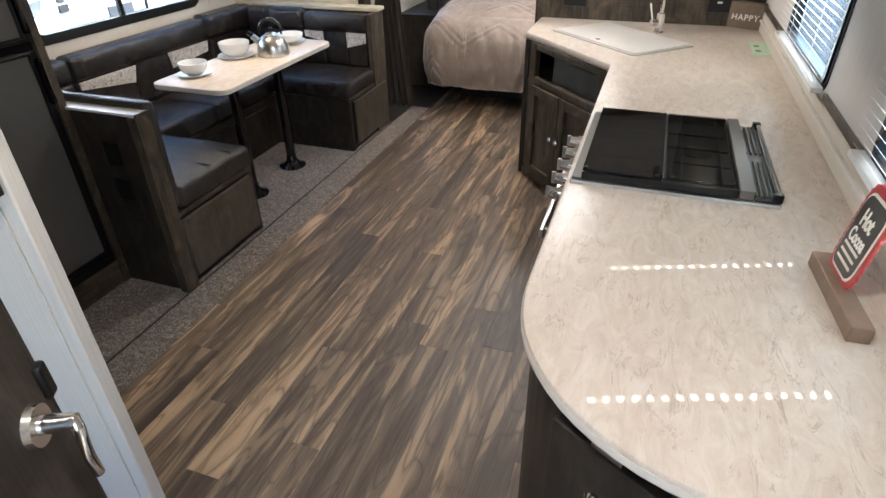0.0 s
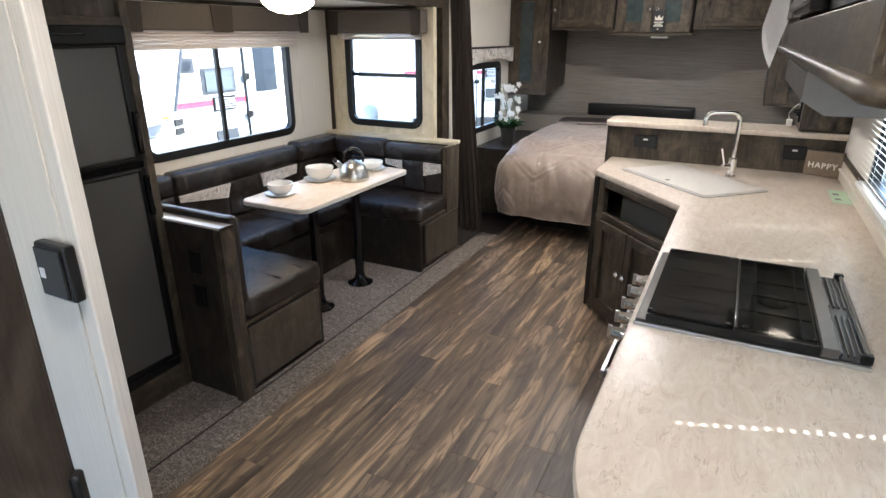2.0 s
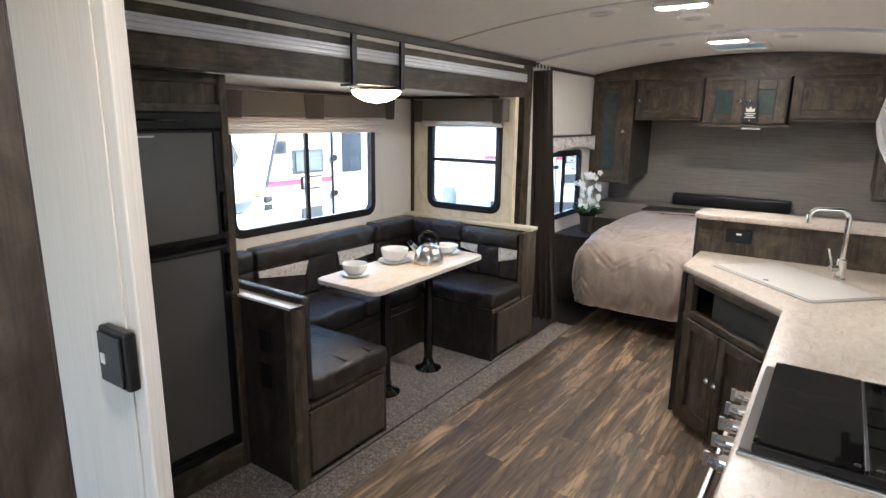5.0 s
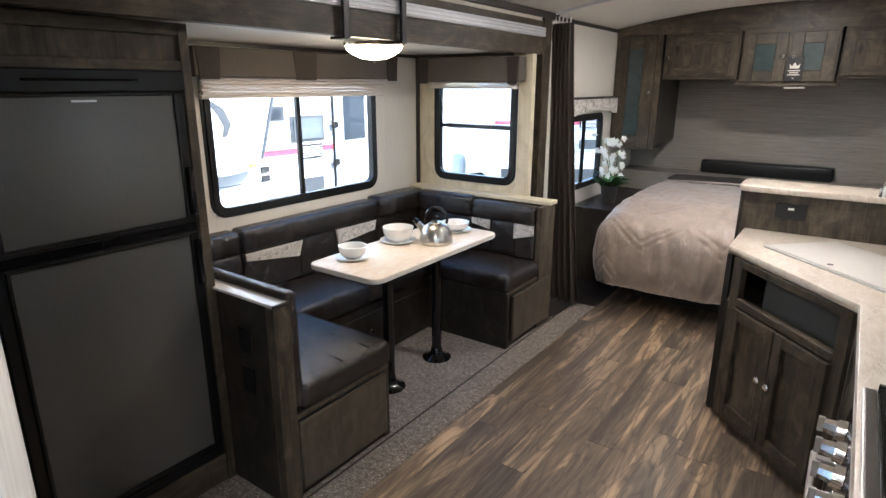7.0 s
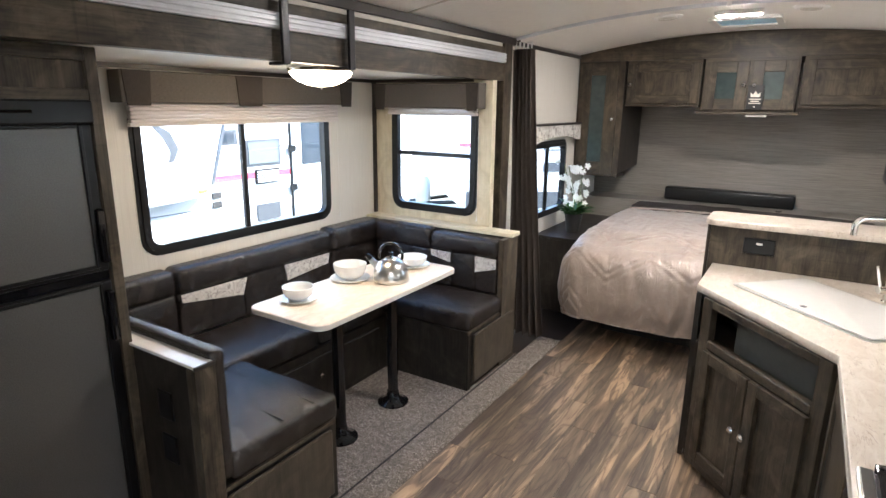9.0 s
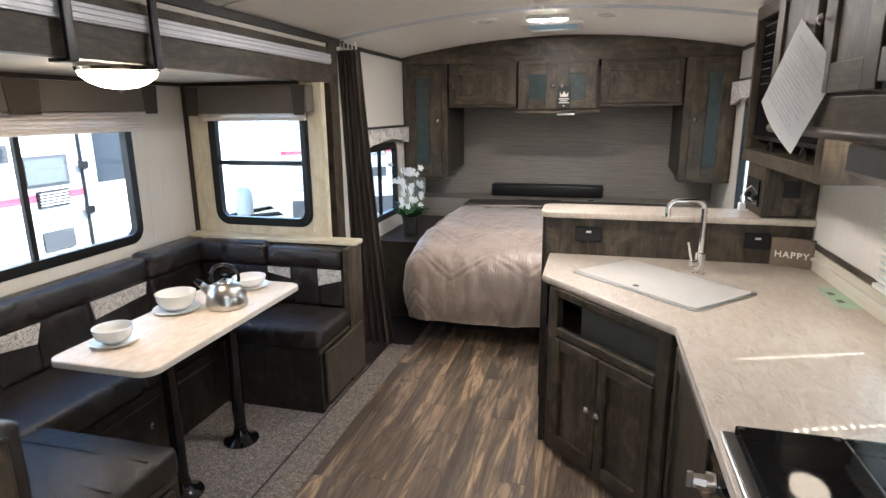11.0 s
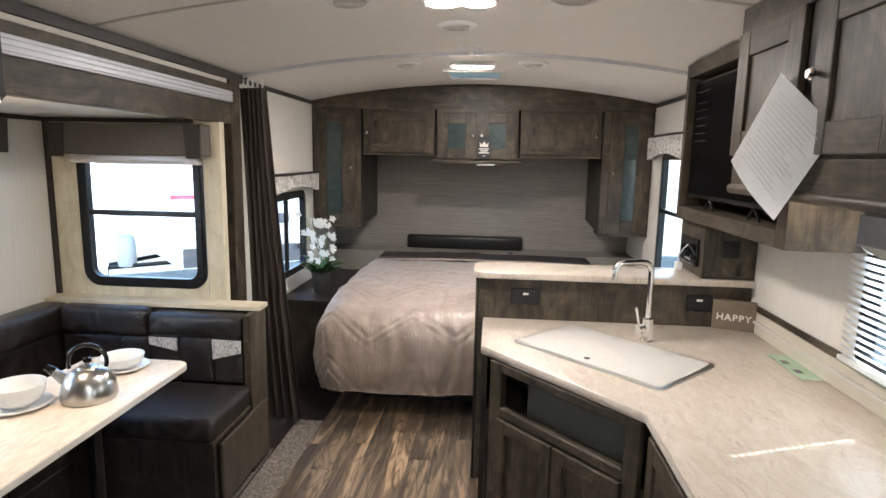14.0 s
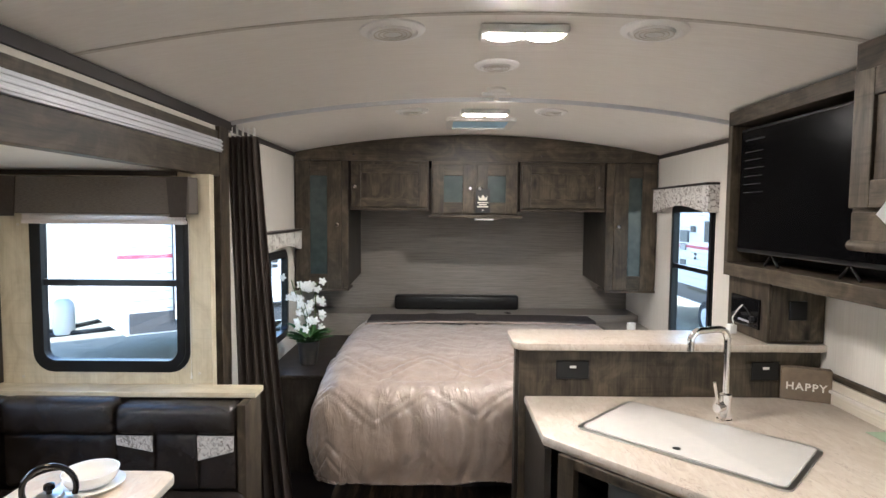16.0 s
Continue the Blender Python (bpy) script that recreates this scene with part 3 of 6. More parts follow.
def build_header():
    X = -1.445
    part("header_board", box(XL + .001, X, 0.99, 4.40, 1.775, 1.885, 0.002), WOOD_Y, kind="structure", label="rustic dark wood fascia over the slide-out")
    part("header_board", box(XL + .001, X - .006, 0.99, 4.40, 1.945, 1.985, 0.002), WOOD_Y, kind="structure")
    b = box(X - .02, X + .012, 0.99, 4.40, 1.886, 1.944, 0.003)
    for k in range(3):
        box(X + .010, X + .018, 0.99, 4.40, 1.893 + .018 * k, 1.901 + .018 * k, 0.002, 1, b)
    part("header_rail", b, ALU, kind="structure", label="ribbed white metal slide rail")
    part("header_strip", box(XL + .001, X - .016, 0.99, 4.40, 1.987, 2.008, 0.002), CREAM_TRIM, kind="structure")
    part("header_trim", box(XL + .001, X - .012, 0.99, 4.66, 2.010, 2.052, 0.002), WOOD_EDGE, kind="structure")
    part("jamb_post", box(XL + .001, X, 4.404, 4.52, 0.0, 2.008, 0.003), WOOD_V, kind="structure", label="dark wood jamb of the slide-out")
    part("jamb_return", box(XL - .02, XL + .0, 4.252, 4.40, 0.0, 1.774), WOOD_DV, kind="structure")
    part("jamb_south", box(XL + .001, X - .01, 0.99, 1.165, 0.0, 1.774, 0.002), WOOD_V, kind="structure", label="rustic wood panel beside the fridge")
    for y in (2.53, 2.90):
        t = thing("slide_lock_bracket", "black steel bracket over the slide-out fascia", "bracket", (X, y, 1.765), "slide brackets")
        part("strap", box(X + .019, X + .033, y - .018, y + .018, 1.762, 2.0, 0.003), BLACK, t)
        part("hook", box(X - .05, X + .018, y - .018, y + .018, 1.760, 1.772, 0.002), BLACK, t)


build_header()


# ---- windows ----
def window(name, axis, w, sign, u0, u1, v0, v1, r, mull, sash_mat, label, bar=None, thick=0.03):
    """A trailer window: a rounded black frame, its bar and its panes."""
    fm = face_map(axis, w, sign)
    t = thing(name, label, "window", fm((u0 + u1) / 2, v0, 0), kind="structure")
    o = rounded(u0 - .004, u1 + .004, v0 - .004, v1 + .004, r + .01)
    i = rounded(u0 + thick, u1 - thick, v0 + thick, v1 - thick, max(r - .02, .01))
    a, c = fm(0, 0, -0.03), fm(0, 0, 0.012)
    k = 0 if axis == "x" else 1
    part("window_frame", ring(o, i, a[k], c[k], axis), sash_mat, t, smooth=True)
    o2 = rounded(u0 - .022, u1 + .022, v0 - .022, v1 + .022, r + .02)
    c2 = fm(0, 0, 0.005)
    c3 = fm(0, 0, 0.0005)
    part("window_flange", ring(o2, o, c3[k], c2[k], axis), WHITE_PLASTIC if sash_mat is not BLACK else BLACK, t, smooth=True)
    if mull is not None:
        part("mullion", fbox(fm, mull - .014, mull + .014, v0 + thick, v1 - thick, -0.022, 0.004, 0.003), BLACK, t)
    if bar is not None:
        part("meeting_rail", fbox(fm, u0 + thick, u1 - thick, bar - .014, bar + .014, -0.022, 0.004, 0.003), BLACK, t)
    cuts_u = [u0 + thick - .004] + ([mull] if mull is not None else []) + [u1 - thick + .004]
    cuts_v = [v0 + thick - .004] + ([bar] if bar is not None else []) + [v1 - thick + .004]
    for ua, ub in zip(cuts_u, cuts_u[1:]):
        for va, vb in zip(cuts_v, cuts_v[1:]):
            part("pane", fbox(fm, ua, ub, va, vb, -0.014, -0.011), PANE, t)
    return t


window("window_1", "x", -2.35, 1, 2.45, 3.71, 0.91, 1.60, 0.07, 3.06, BLACK, "wide sliding window with a rounded black frame")
window("window_2", "y", 4.20, -1, -2.17, -1.53, 0.93, 1.62, 0.07, None, BLACK, "window with a rounded black frame and a crossbar", bar=1.30)
window("window_3", "x", XL, 1, 4.98, 5.74, 0.76, 1.33, 0.06, 5.36, BLACK, "small black framed bedroom window")
window("window_4", "x", XR, -1, 5.08, 5.66, 0.72, 1.66, 0.03, None, BLACK, "tall black framed bedroom window", bar=1.27)
window("window_5", "x", XR, -1, 2.47, 3.28, 0.99, 1.50, 0.03, None, BLACK, "kitchen window behind a slatted blind", thick=0.02)
window("window_6", "x", XR, -1, 1.0, 1.86, 0.99, 1.50, 0.03, None, BLACK, "kitchen window behind a slatted blind", thick=0.02)


def blind(y0, y1, z0, z1, cords):
    t = thing("venetian_blind", "white venetian blind with slanted slats over the kitchen window", "blind", (XR - .03, (y0 + y1) / 2, z0), "kitchen blinds")
    x = XR - 0.035
    part("bottom_rail", box(x - .014, x + .022, y0, y1, z0, z0 + .018, 0.003), BLIND, t)
    part("head_rail", box(x - .016, x + .016, y0, y1, z1, z1 + .03, 0.003), BLIND, t)
    n = int((z1 - z0 - 0.02) / 0.0235)
    cuts = [y0] + [c + s * 0.0068 for c in cords for s in (-1, 1)] + [y1]
    q = 0.0125 * 0.76
    me = None
    for k in range(n):
        z = z0 + 0.024 + 0.0235 * k
        if me is None:
            b = bmesh.new()
            for i, (a, c) in enumerate(zip(cuts, cuts[1:])):
                spans = [(-1, 1)] if i % 2 == 0 else [(-1, -0.33), (0.33, 1)]
                for s0, s1 in spans:
                    g = bmesh.new()
                    bmesh.ops.create_cube(g, size=1)
                    for v in g.verts:
                        s = s0 if v.co.x < 0 else s1
                        yy = a if v.co.y < 0 else c
                        off = 0.0004 if v.co.z > 0 else -0.0004
                        v.co = Vector((x + s * q + off, yy, z - s * q + off))
                    join(b, g)
            ob = part("slat", b, BLIND, t)
            me, z_first = ob.data, z
        else:
            ob = new("slat", me)
            ob.parent = t
            ob.location = (0, 0, z - z_first)
    for c in cords:
        part("cord", box(x - .0105, x - .0097, c - .0006, c + .0006, z0 + .014, z1), BLIND, t)


blind(2.43, 3.32, 0.975, 1.50, (2.60, 3.02))
blind(0.96, 1.90, 0.975, 1.50, (1.17, 1.57))


# ---- floor planks come last; furniture first ----
def fridge():
    X = -1.545
    t = thing("fridge", "charcoal double-door fridge with black frames set in a wooden surround", "fridge", (X - .3, 1.5, 0.12))
    part("body", box(X - .6, X - .03, 1.225, 1.862, 0.16, 1.60), BLACK, t)
    part("vent_cap", box(X - .03, X + .020, 1.200, 1.864, 1.556, 1.624, 0.006), BLACK, t)
    part("vent_slot", box(X + .0205, X + .023, 1.38, 1.70, 1.588, 1.596, 0.001), BLACK_GLOSS, t)
    for z0, z1 in ((1.103, 1.553), (0.18, 1.073)):
        d = part("door", box(X - .03, X + .004, 1.222, 1.860, z0, z1, 0.006), BLACK, t, "black framed fridge door")
        pz0, pz1 = (1.127, 1.543) if z0 > 1 else (.207, 1.057)
        part("panel", box(X + .004, X + .007, 1.270, 1.818, pz0, pz1, 0.001), FRIDGE, d, "charcoal textured insert")
        for a, c, e, g in ((1.258, 1.2695, pz0 - .01, pz1 + .01), (1.8185, 1.830, pz0 - .01, pz1 + .01)):
            part("bead", box(X + .004, X + .013, a, c, e, g, 0.003), BLACK, d)
        for e, g in ((pz0 - .011, pz0 - .0005), (pz1 + .0005, pz1 + .011)):
            part("bead", box(X + .004, X + .012, 1.2696, 1.8184, e, g, 0.003), BLACK, d)
        zh = z0 + .03 if z0 > 1 else z1 - .20
        part("handle", box(X + .004, X + .030, 1.832, 1.854, zh, zh + .17, 0.007), BLACK_GLOSS, d, "slim black handle")
    part("seam_rail", box(X - .028, X - .004, 1.226, 1.858, 1.074, 1.102, 0.002), BLACK_GLOSS, t)
    part("badge", box(X + .0075, X + .0095, 1.505, 1.575, 1.528, 1.534), ALU, t)
    part("lower_vent", box(X - .03, X + .004, 1.222, 1.860, 0.135, 0.176, 0.003), BLACK, t)


def fridge_surround():
    X = -1.545
    t = thing("fridge_cabinet", "rustic dark wood cabinet round the fridge", "cabinet", (X - .3, 1.5, 0.0))
    part("stile", box(X - .04, X + .004, 1.866, 1.90, 0.006, 1.774, 0.002), WOOD_V, t)
    part("side_panel", box(-2.34, X - .041, 1.872, 1.90, 0.006, 1.774), WOOD_V, t)
    part("stile", box(X - .04, X + .004, 1.150, 1.196, 0.006, 1.774, 0.002), WOOD_V, t)
    part("top_rail", box(X - .04, X + .004, 1.197, 1.865, 1.735, 1.774, 0.002), WOOD_Y, t)
    part("middle_rail", box(X - .04, X + .004, 1.197, 1.865, 1.618, 1.655, 0.002), WOOD_Y, t)
    part("top_panel", box(X - .03, X - .010, 1.197, 1.865, 1.655, 1.735), WOOD_V, t)
    part("bottom_panel", box(X - .03, X - .006, 1.197, 1.865, 0.006, 0.13), WOOD_Y, t)
    part("bottom_rail", box(X - .03, X + .002, 1.197, 1.865, 0.095, 0.132, 0.002), WOOD_Y, t)


fridge()
fridge_surround()


def cushion(name, x0, x1, y0, y1, z0, z1, parent=None, puff=0.012, bev=0.028, seams=(), mat=None, label=""):
    """A padded block: soft edges, a slight crown and stitched seams."""
    b = bmesh.new()
    bmesh.ops.create_cube(b, size=1)
    sx, sy, sz = x1 - x0, y1 - y0, z1 - z0
    for v in b.verts:
        v.co = Vector((v.co.x * sx, v.co.y * sy, v.co.z * sz))
    bmesh.ops.bevel(b, geom=b.edges[:], offset=bev, segments=4, affect="EDGES", profile=0.5)
    long = [e for e in b.edges if e.calc_length() > 0.08]
    bmesh.ops.subdivide_edges(b, edges=long, cuts=10, use_grid_fill=True)
    for v in b.verts:
        p = v.co
        f = [max(0.0, 1 - (2 * q / s) ** 2) for q, s in zip(p, (sx, sy, sz))]
        n = noise.noise((p + Vector((x0, y0, z0))) * 7) * 0.004
        if sz < sx and sz < sy:
            p.z += math.copysign((puff * f[0] ** .5 * f[1] ** .5 + n) * (abs(2 * p.z / sz) > .6), p.z)
        elif sx < sy:
            p.x += math.copysign((puff * f[1] ** .5 * f[2] ** .5 + n) * (abs(2 * p.x / sx) > .6), p.x)
        else:
            p.y += math.copysign((puff * f[0] ** .5 * f[2] ** .5 + n) * (abs(2 * p.y / sy) > .6), p.y)
    b.transform(Matrix.Translation(((x0 + x1) / 2, (y0 + y1) / 2, (z0 + z1) / 2)))
    return part(name, b, mat or LEATHER, parent, label, smooth=True)


def seat_box(y0, y1, d0, d1, label):
    """A bench end: a wooden base with a door in its end; its seat cushion is laid on by dinette()."""
    t = thing("dinette_bench", label, "bench", (-1.5, (y0 + y1) / 2, 0.0))
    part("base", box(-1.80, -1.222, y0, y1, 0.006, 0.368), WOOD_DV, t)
    fm = face_map("x", -1.222, 1)
    part("top_rail", fbox(fm, y0 + .001, y1 - .001, 0.350, 0.368, 0.0005, 0.010, 0.002), WOOD_V, t)
    if d0 - y0 > .02:
        part("stile", fbox(fm, y0, d0 - .006, 0.006, 0.349, 0.0005, 0.012, 0.002), WOOD_DV, t)
    if y1 - d1 > .02:
        part("stile", fbox(fm, d1 + .004, y1, 0.006, 0.349, 0.0005, 0.008, 0.002), WOOD_DV, t)
    # black plate behind the door draws the shade of a gap round it
    part("door_gap", fbox(fm, d0 - .005, d1 + .005, 0.044, 0.3495, 0.0125, 0.0145), BLACK, t)
    part("door", fbox(fm, d0, d1, 0.05, 0.345, 0.015, 0.032, 0.007), BENCH_DOOR, t, "flat rustic wood bench door")
    return t


def dinette():
    near = seat_box(1.962, 2.505, 1.968, 2.462, "dark wood dinette bench with leatherette seat by the arm wall")
    far = seat_box(3.60, 4.19, 3.642, 4.155, "dark wood dinette bench with leatherette seat by the window wall")
    for tt, yy in ((near, 2.40), (far, 3.72)):
        part("seam", tube([(-1.78, yy, 0.4855), (-1.5, yy, 0.488), (-1.225, yy, 0.485)], .0025, 6), LEATHER, tt)
    part("piping", tube([(-1.79, 2.24, 0.4865), (-1.5, 2.245, 0.4895), (-1.22, 2.24, 0.4865)], .003, 6), LEATHER, near)
    mid = thing("dinette_long_bench", "long dark wood dinette bench with brown leatherette seat under the window", "bench", (-2.05, 3.06, 0))
    part("base", box(-2.34, -1.805, 1.93, 4.19, 0.006, 0.345), WOOD_DV, mid)
    fm = face_map("x", -1.805, 1)
    part("drawer_front", fbox(fm, 2.60, 3.52, 0.04, 0.30, 0.001, 0.014, 0.004), WOOD_DV, mid)
    knob(mid, (-1.79, 3.0, 0.2), (1, 0, 0))
    cushion("seat", -1.80, -1.205, 2.0, 2.52, 0.370, 0.478, near)
    cushion("seat", -1.80, -1.205, 3.59, 4.0, 0.370, 0.478, far)
    cushion("seat", -2.24, -1.80, 1.96, 3.02, 0.348, 0.470, mid)
    cushion("seat", -2.24, -1.80, 3.03, 4.02, 0.348, 0.470, mid)
    # the printed inserts are wedges, set between the roll and the pad of a backrest
    def insert(par, quad, axis, w0, w1):
        part("print_insert", prism(quad, w0, w1, axis=axis, bevel=0.001), PRINT, par, "white fabric with a dark branch print")

    nk = thing("short_backrest", "plain brown leatherette backrest at the near end of the window", "backrest", (-2.3, 2.2, 0.475))
    cushion("top_roll", -2.34, -2.218, 2.01, 2.505, 0.705, 0.832, nk, 0.008, 0.03)
    cushion("lower_pad", -2.34, -2.230, 2.01, 2.505, 0.475, 0.710, nk, 0.006, 0.02)
    bk = thing("window_side_backrest", "brown leatherette backrest with printed fabric inserts under the wide window", "backrest", (-2.3, 3.05, 0.475))
    cushion("top_roll", -2.34, -2.215, 2.51, 3.585, 0.700, 0.835, bk, 0.008, 0.03)
    for y0, y1 in ((2.51, 2.90), (2.902, 3.185), (3.187, 3.585)):
        cushion("lower_pad", -2.34, -2.226, y0, y1, 0.475, 0.706, bk, 0.005, 0.012)
    insert(bk, [(2.525, .662), (2.885, .607), (2.915, .697), (2.522, .702)], "x", -2.224, -2.2165)
    insert(bk, [(3.205, .607), (3.545, .634), (3.560, .698), (3.188, .702)], "x", -2.224, -2.2165)
    ck = thing("corner_backrest", "brown leatherette corner backrest", "backrest", (-2.2, 4.0, 0.475))
    cushion("top_roll", -2.34, -2.20, 3.59, 4.08, 0.70, 0.848, ck, 0.008, 0.03)
    cushion("top_roll", -2.20, -1.735, 3.99, 4.08, 0.70, 0.848, ck, 0.008, 0.03)
    cushion("lower_pad", -2.34, -2.22, 3.59, 4.08, 0.475, 0.706, ck, 0.006, 0.02)
    cushion("lower_pad", -2.20, -1.735, 4.01, 4.08, 0.475, 0.706, ck, 0.006, 0.02)
    ek = thing("end_backrest", "brown leatherette backrest with two printed fabric inserts below the wall cap", "backrest", (-1.5, 4.05, 0.475))
    cushion("top_roll", -1.73, -1.245, 3.985, 4.10, 0.705, 0.826, ek, 0.008, 0.03)
    for x0, x1 in ((-1.73, -1.575), (-1.573, -1.40), (-1.398, -1.245)):
        cushion("lower_pad", x0, x1, 4.0, 4.10, 0.475, 0.71, ek, 0.006, 0.014)
    insert(ek, [(-1.722, .668), (-1.580, .640), (-1.578, .704), (-1.724, .706)], "y", 3.988, 3.996)
    insert(ek, [(-1.395, .604), (-1.252, .642), (-1.250, .704), (-1.397, .706)], "y", 3.988, 3.996)
    # end panel and cap
    part("end_panel", box(-1.24, -1.205, 4.0, 4.20, 0.006, 0.83, 0.003), WOOD_V, kind="structure", label="dark wood end panel of the bench")
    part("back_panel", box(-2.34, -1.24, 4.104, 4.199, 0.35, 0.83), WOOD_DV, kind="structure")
    part("wall_cap", box(-2.345, -1.19, 4.085, 4.199, 0.832, 0.856, 0.004), LIGHT_WOOD_X, kind="structure", label="pale ash cap board behind the bench")
    # the arm wall
    arm = thing("arm_wall", "dark wood partition with a reflection-white cap between fridge and dinette", "partition", (-1.6, 1.925, 0))
    part("panel", box(-2.34, -1.235, 1.902, 1.948, 0.006, 0.832), WOOD_DV, arm)
    part("post", box(-1.234, -1.19, 1.884, 1.958, 0.006, 0.832, 0.003), WOOD_V, arm)
    part("cap", box(-2.34, -1.196, 1.888, 1.956, 0.8335, 0.845, 0.003), CAP_SHEEN, arm, "glossy laminate cap with the window's reflection painted white")
    part("cap_edge", box(-1.1955, -1.186, 1.884, 1.958, 0.8335, 0.847, 0.002), WOOD_EDGE, arm)
    cushion("back_pad", -1.80, -1.20, 1.950, 2.005, 0.40, 0.87, arm, 0.006, 0.02)
    cushion("back_pad", -2.30, -1.80, 1.950, 2.005, 0.48, 0.87, arm, 0.006, 0.02)
    for z in (0.66, 0.50):
        o = part("outlet", box(-1.42, -1.345, 1.893, 1.9015, z - .05, z + .05, 0.003), BLACK, arm, "black power outlet")


dinette()


def table():
    t = thing("dinette_table", "marbled dinette table with painted window glare on two black pedestal legs", "table", (-1.5, 3.07, 0.006))
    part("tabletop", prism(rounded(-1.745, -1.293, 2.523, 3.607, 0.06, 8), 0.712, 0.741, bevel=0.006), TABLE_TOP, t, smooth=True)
    part("edge_band", ring(rounded(-1.747, -1.291, 2.521, 3.609, 0.061, 8), rounded(-1.744, -1.294, 2.524, 3.606, 0.06, 8), 0.716, 0.737, "z"), CREAM_TRIM, t)
    for y in (2.84, 3.27):
        lg = part("leg", rod((-1.50, y, 0.01), (-1.50, y, 0.70), 0.029, seg=20), BLACK_GLOSS, t, "black steel pedestal leg", smooth=True)
        part("foot", lathe([(0.0, 0.0), (0.085, 0.0), (0.085, 0.006), (0.06, 0.016), (0.036, 0.04), (0.031, 0.075), (0.0, 0.075)], (-1.50, y, 0.005)), BLACK_GLOSS, lg, "flared black floor socket", smooth=True)
        part("top_plate", lathe([(0.0, 0.0), (0.034, 0.0), (0.07, 0.02), (0.07, 0.026), (0.0, 0.026)], (-1.50, y, 0.684)), BLACK, lg, smooth=True)


table()


def bowl_set(x, y, r=0.072, h=0.055, square=False):
    t = thing("saucer", "white porcelain saucer under a bowl on the dinette table", "saucer", (x, y, 0.7415), "table ware")
    part("plate", lathe([(0.0, 0.004), (0.05, 0.004), (r + .014, 0.014), (r + .016, 0.017), (0.048, 0.009), (0.0, 0.008)], (x, y, 0.7375), 36), CERAMIC, t, smooth=True)
    c = thing("bowl", "white porcelain bowl standing on a saucer", "bowl", (x, y, 0.7465), "table ware")
    part("shell", lathe([(0.0, 0.0), (r * .45, 0.0), (r * .47, 0.005), (r * .62, h * .10), (r * .84, h * .32), (r * .95, h * .62), (r, h), (r - .004, h), (r * .90, h * .62), (r * .78, h * .34), (r * .5, h * .16), (0.0, h * .13)], (x, y, 0.7465), 36), CERAMIC, c, smooth=True)


bowl_set(-1.616, 2.715, 0.072, 0.062)
bowl_set(-1.640, 3.100, 0.086, 0.078)
bowl_set(-1.521, 3.490, 0.082, 0.050)


def kettle():
    x, y, z = -1.452, 3.20, 0.7415
    t = thing("kettle", "brushed steel whistling kettle with a black handle", "kettle", (x, y, z))
    part("body", lathe([(0.0, 0.0), (0.086, 0.0), (0.091, 0.008), (0.091, 0.025), (0.086, 0.055), (0.072, 0.088), (0.048, 0.108), (0.034, 0.113), (0.0, 0.114)], (x, y, z), 40), STEEL, t, smooth=True)
    part("lid", lathe([(0.0, 0.0), (0.036, 0.0), (0.03, 0.008), (0.0, 0.011)], (x, y, z + .112)), STEEL, t, smooth=True)
    part("lid_knob", lathe([(0.0, 0.0), (0.007, 0.0), (0.008, 0.01), (0.014, 0.016), (0.013, 0.028), (0.0, 0.033)], (x, y, z + .12), 16), BLACK_GLOSS, t, smooth=True)
    dx, dy = -0.94, -0.34
    s = part("spout", rod((x + dx * .065, y + dy * .065, z + .065), (x + dx * .115, y + dy * .115, z + .112), 0.022, 0.013, 16), STEEL, t, smooth=True)
    part("whistle", rod((x + dx * .105, y + dy * .105, z + .106), (x + dx * .13, y + dy * .13, z + .125), 0.016, 0.012, 14), BLACK_GLOSS, s, smooth=True)
    pts = []
    for k in range(17):
        a = radians(-20 + 220 * k / 16)
        pts.append((x + dx * .062 * math.cos(a), y + dy * .062 * math.cos(a), z + .135 + .062 * math.sin(a)))
    part("handle", tube(pts, 0.0075, 10), BLACK_GLOSS, t, "arched black handle", smooth=True)


kettle()


def dome_lamp(x, y, top):
    t = thing("dome_ceiling_light", "lit frosted glass dome light with nickel rim over the table", "ceiling light", (x, y, top - .09))
    part("rim", lathe([(0.0, 0.0), (0.142, 0.0), (0.148, -0.012), (0.142, -0.026), (0.13, -0.026), (0.0, -0.02)], (x, y, top - .001), 36), CHROME, t, smooth=True)
    part("bowl", lathe([(0.138, -0.027), (0.13, -0.045), (0.10, -0.068), (0.06, -0.084), (0.012, -0.09), (0.0, -0.09)], (x, y, top), 36), GLOW_SOFT, t, smooth=True)
    part("finial", lathe([(0.0, 0.0), (0.008, 0.0), (0.006, -0.012), (0.0, -0.014)], (x, y, top - .09), 12), CHROME, t, smooth=True)


dome_lamp(-1.62, 2.92, 1.785)


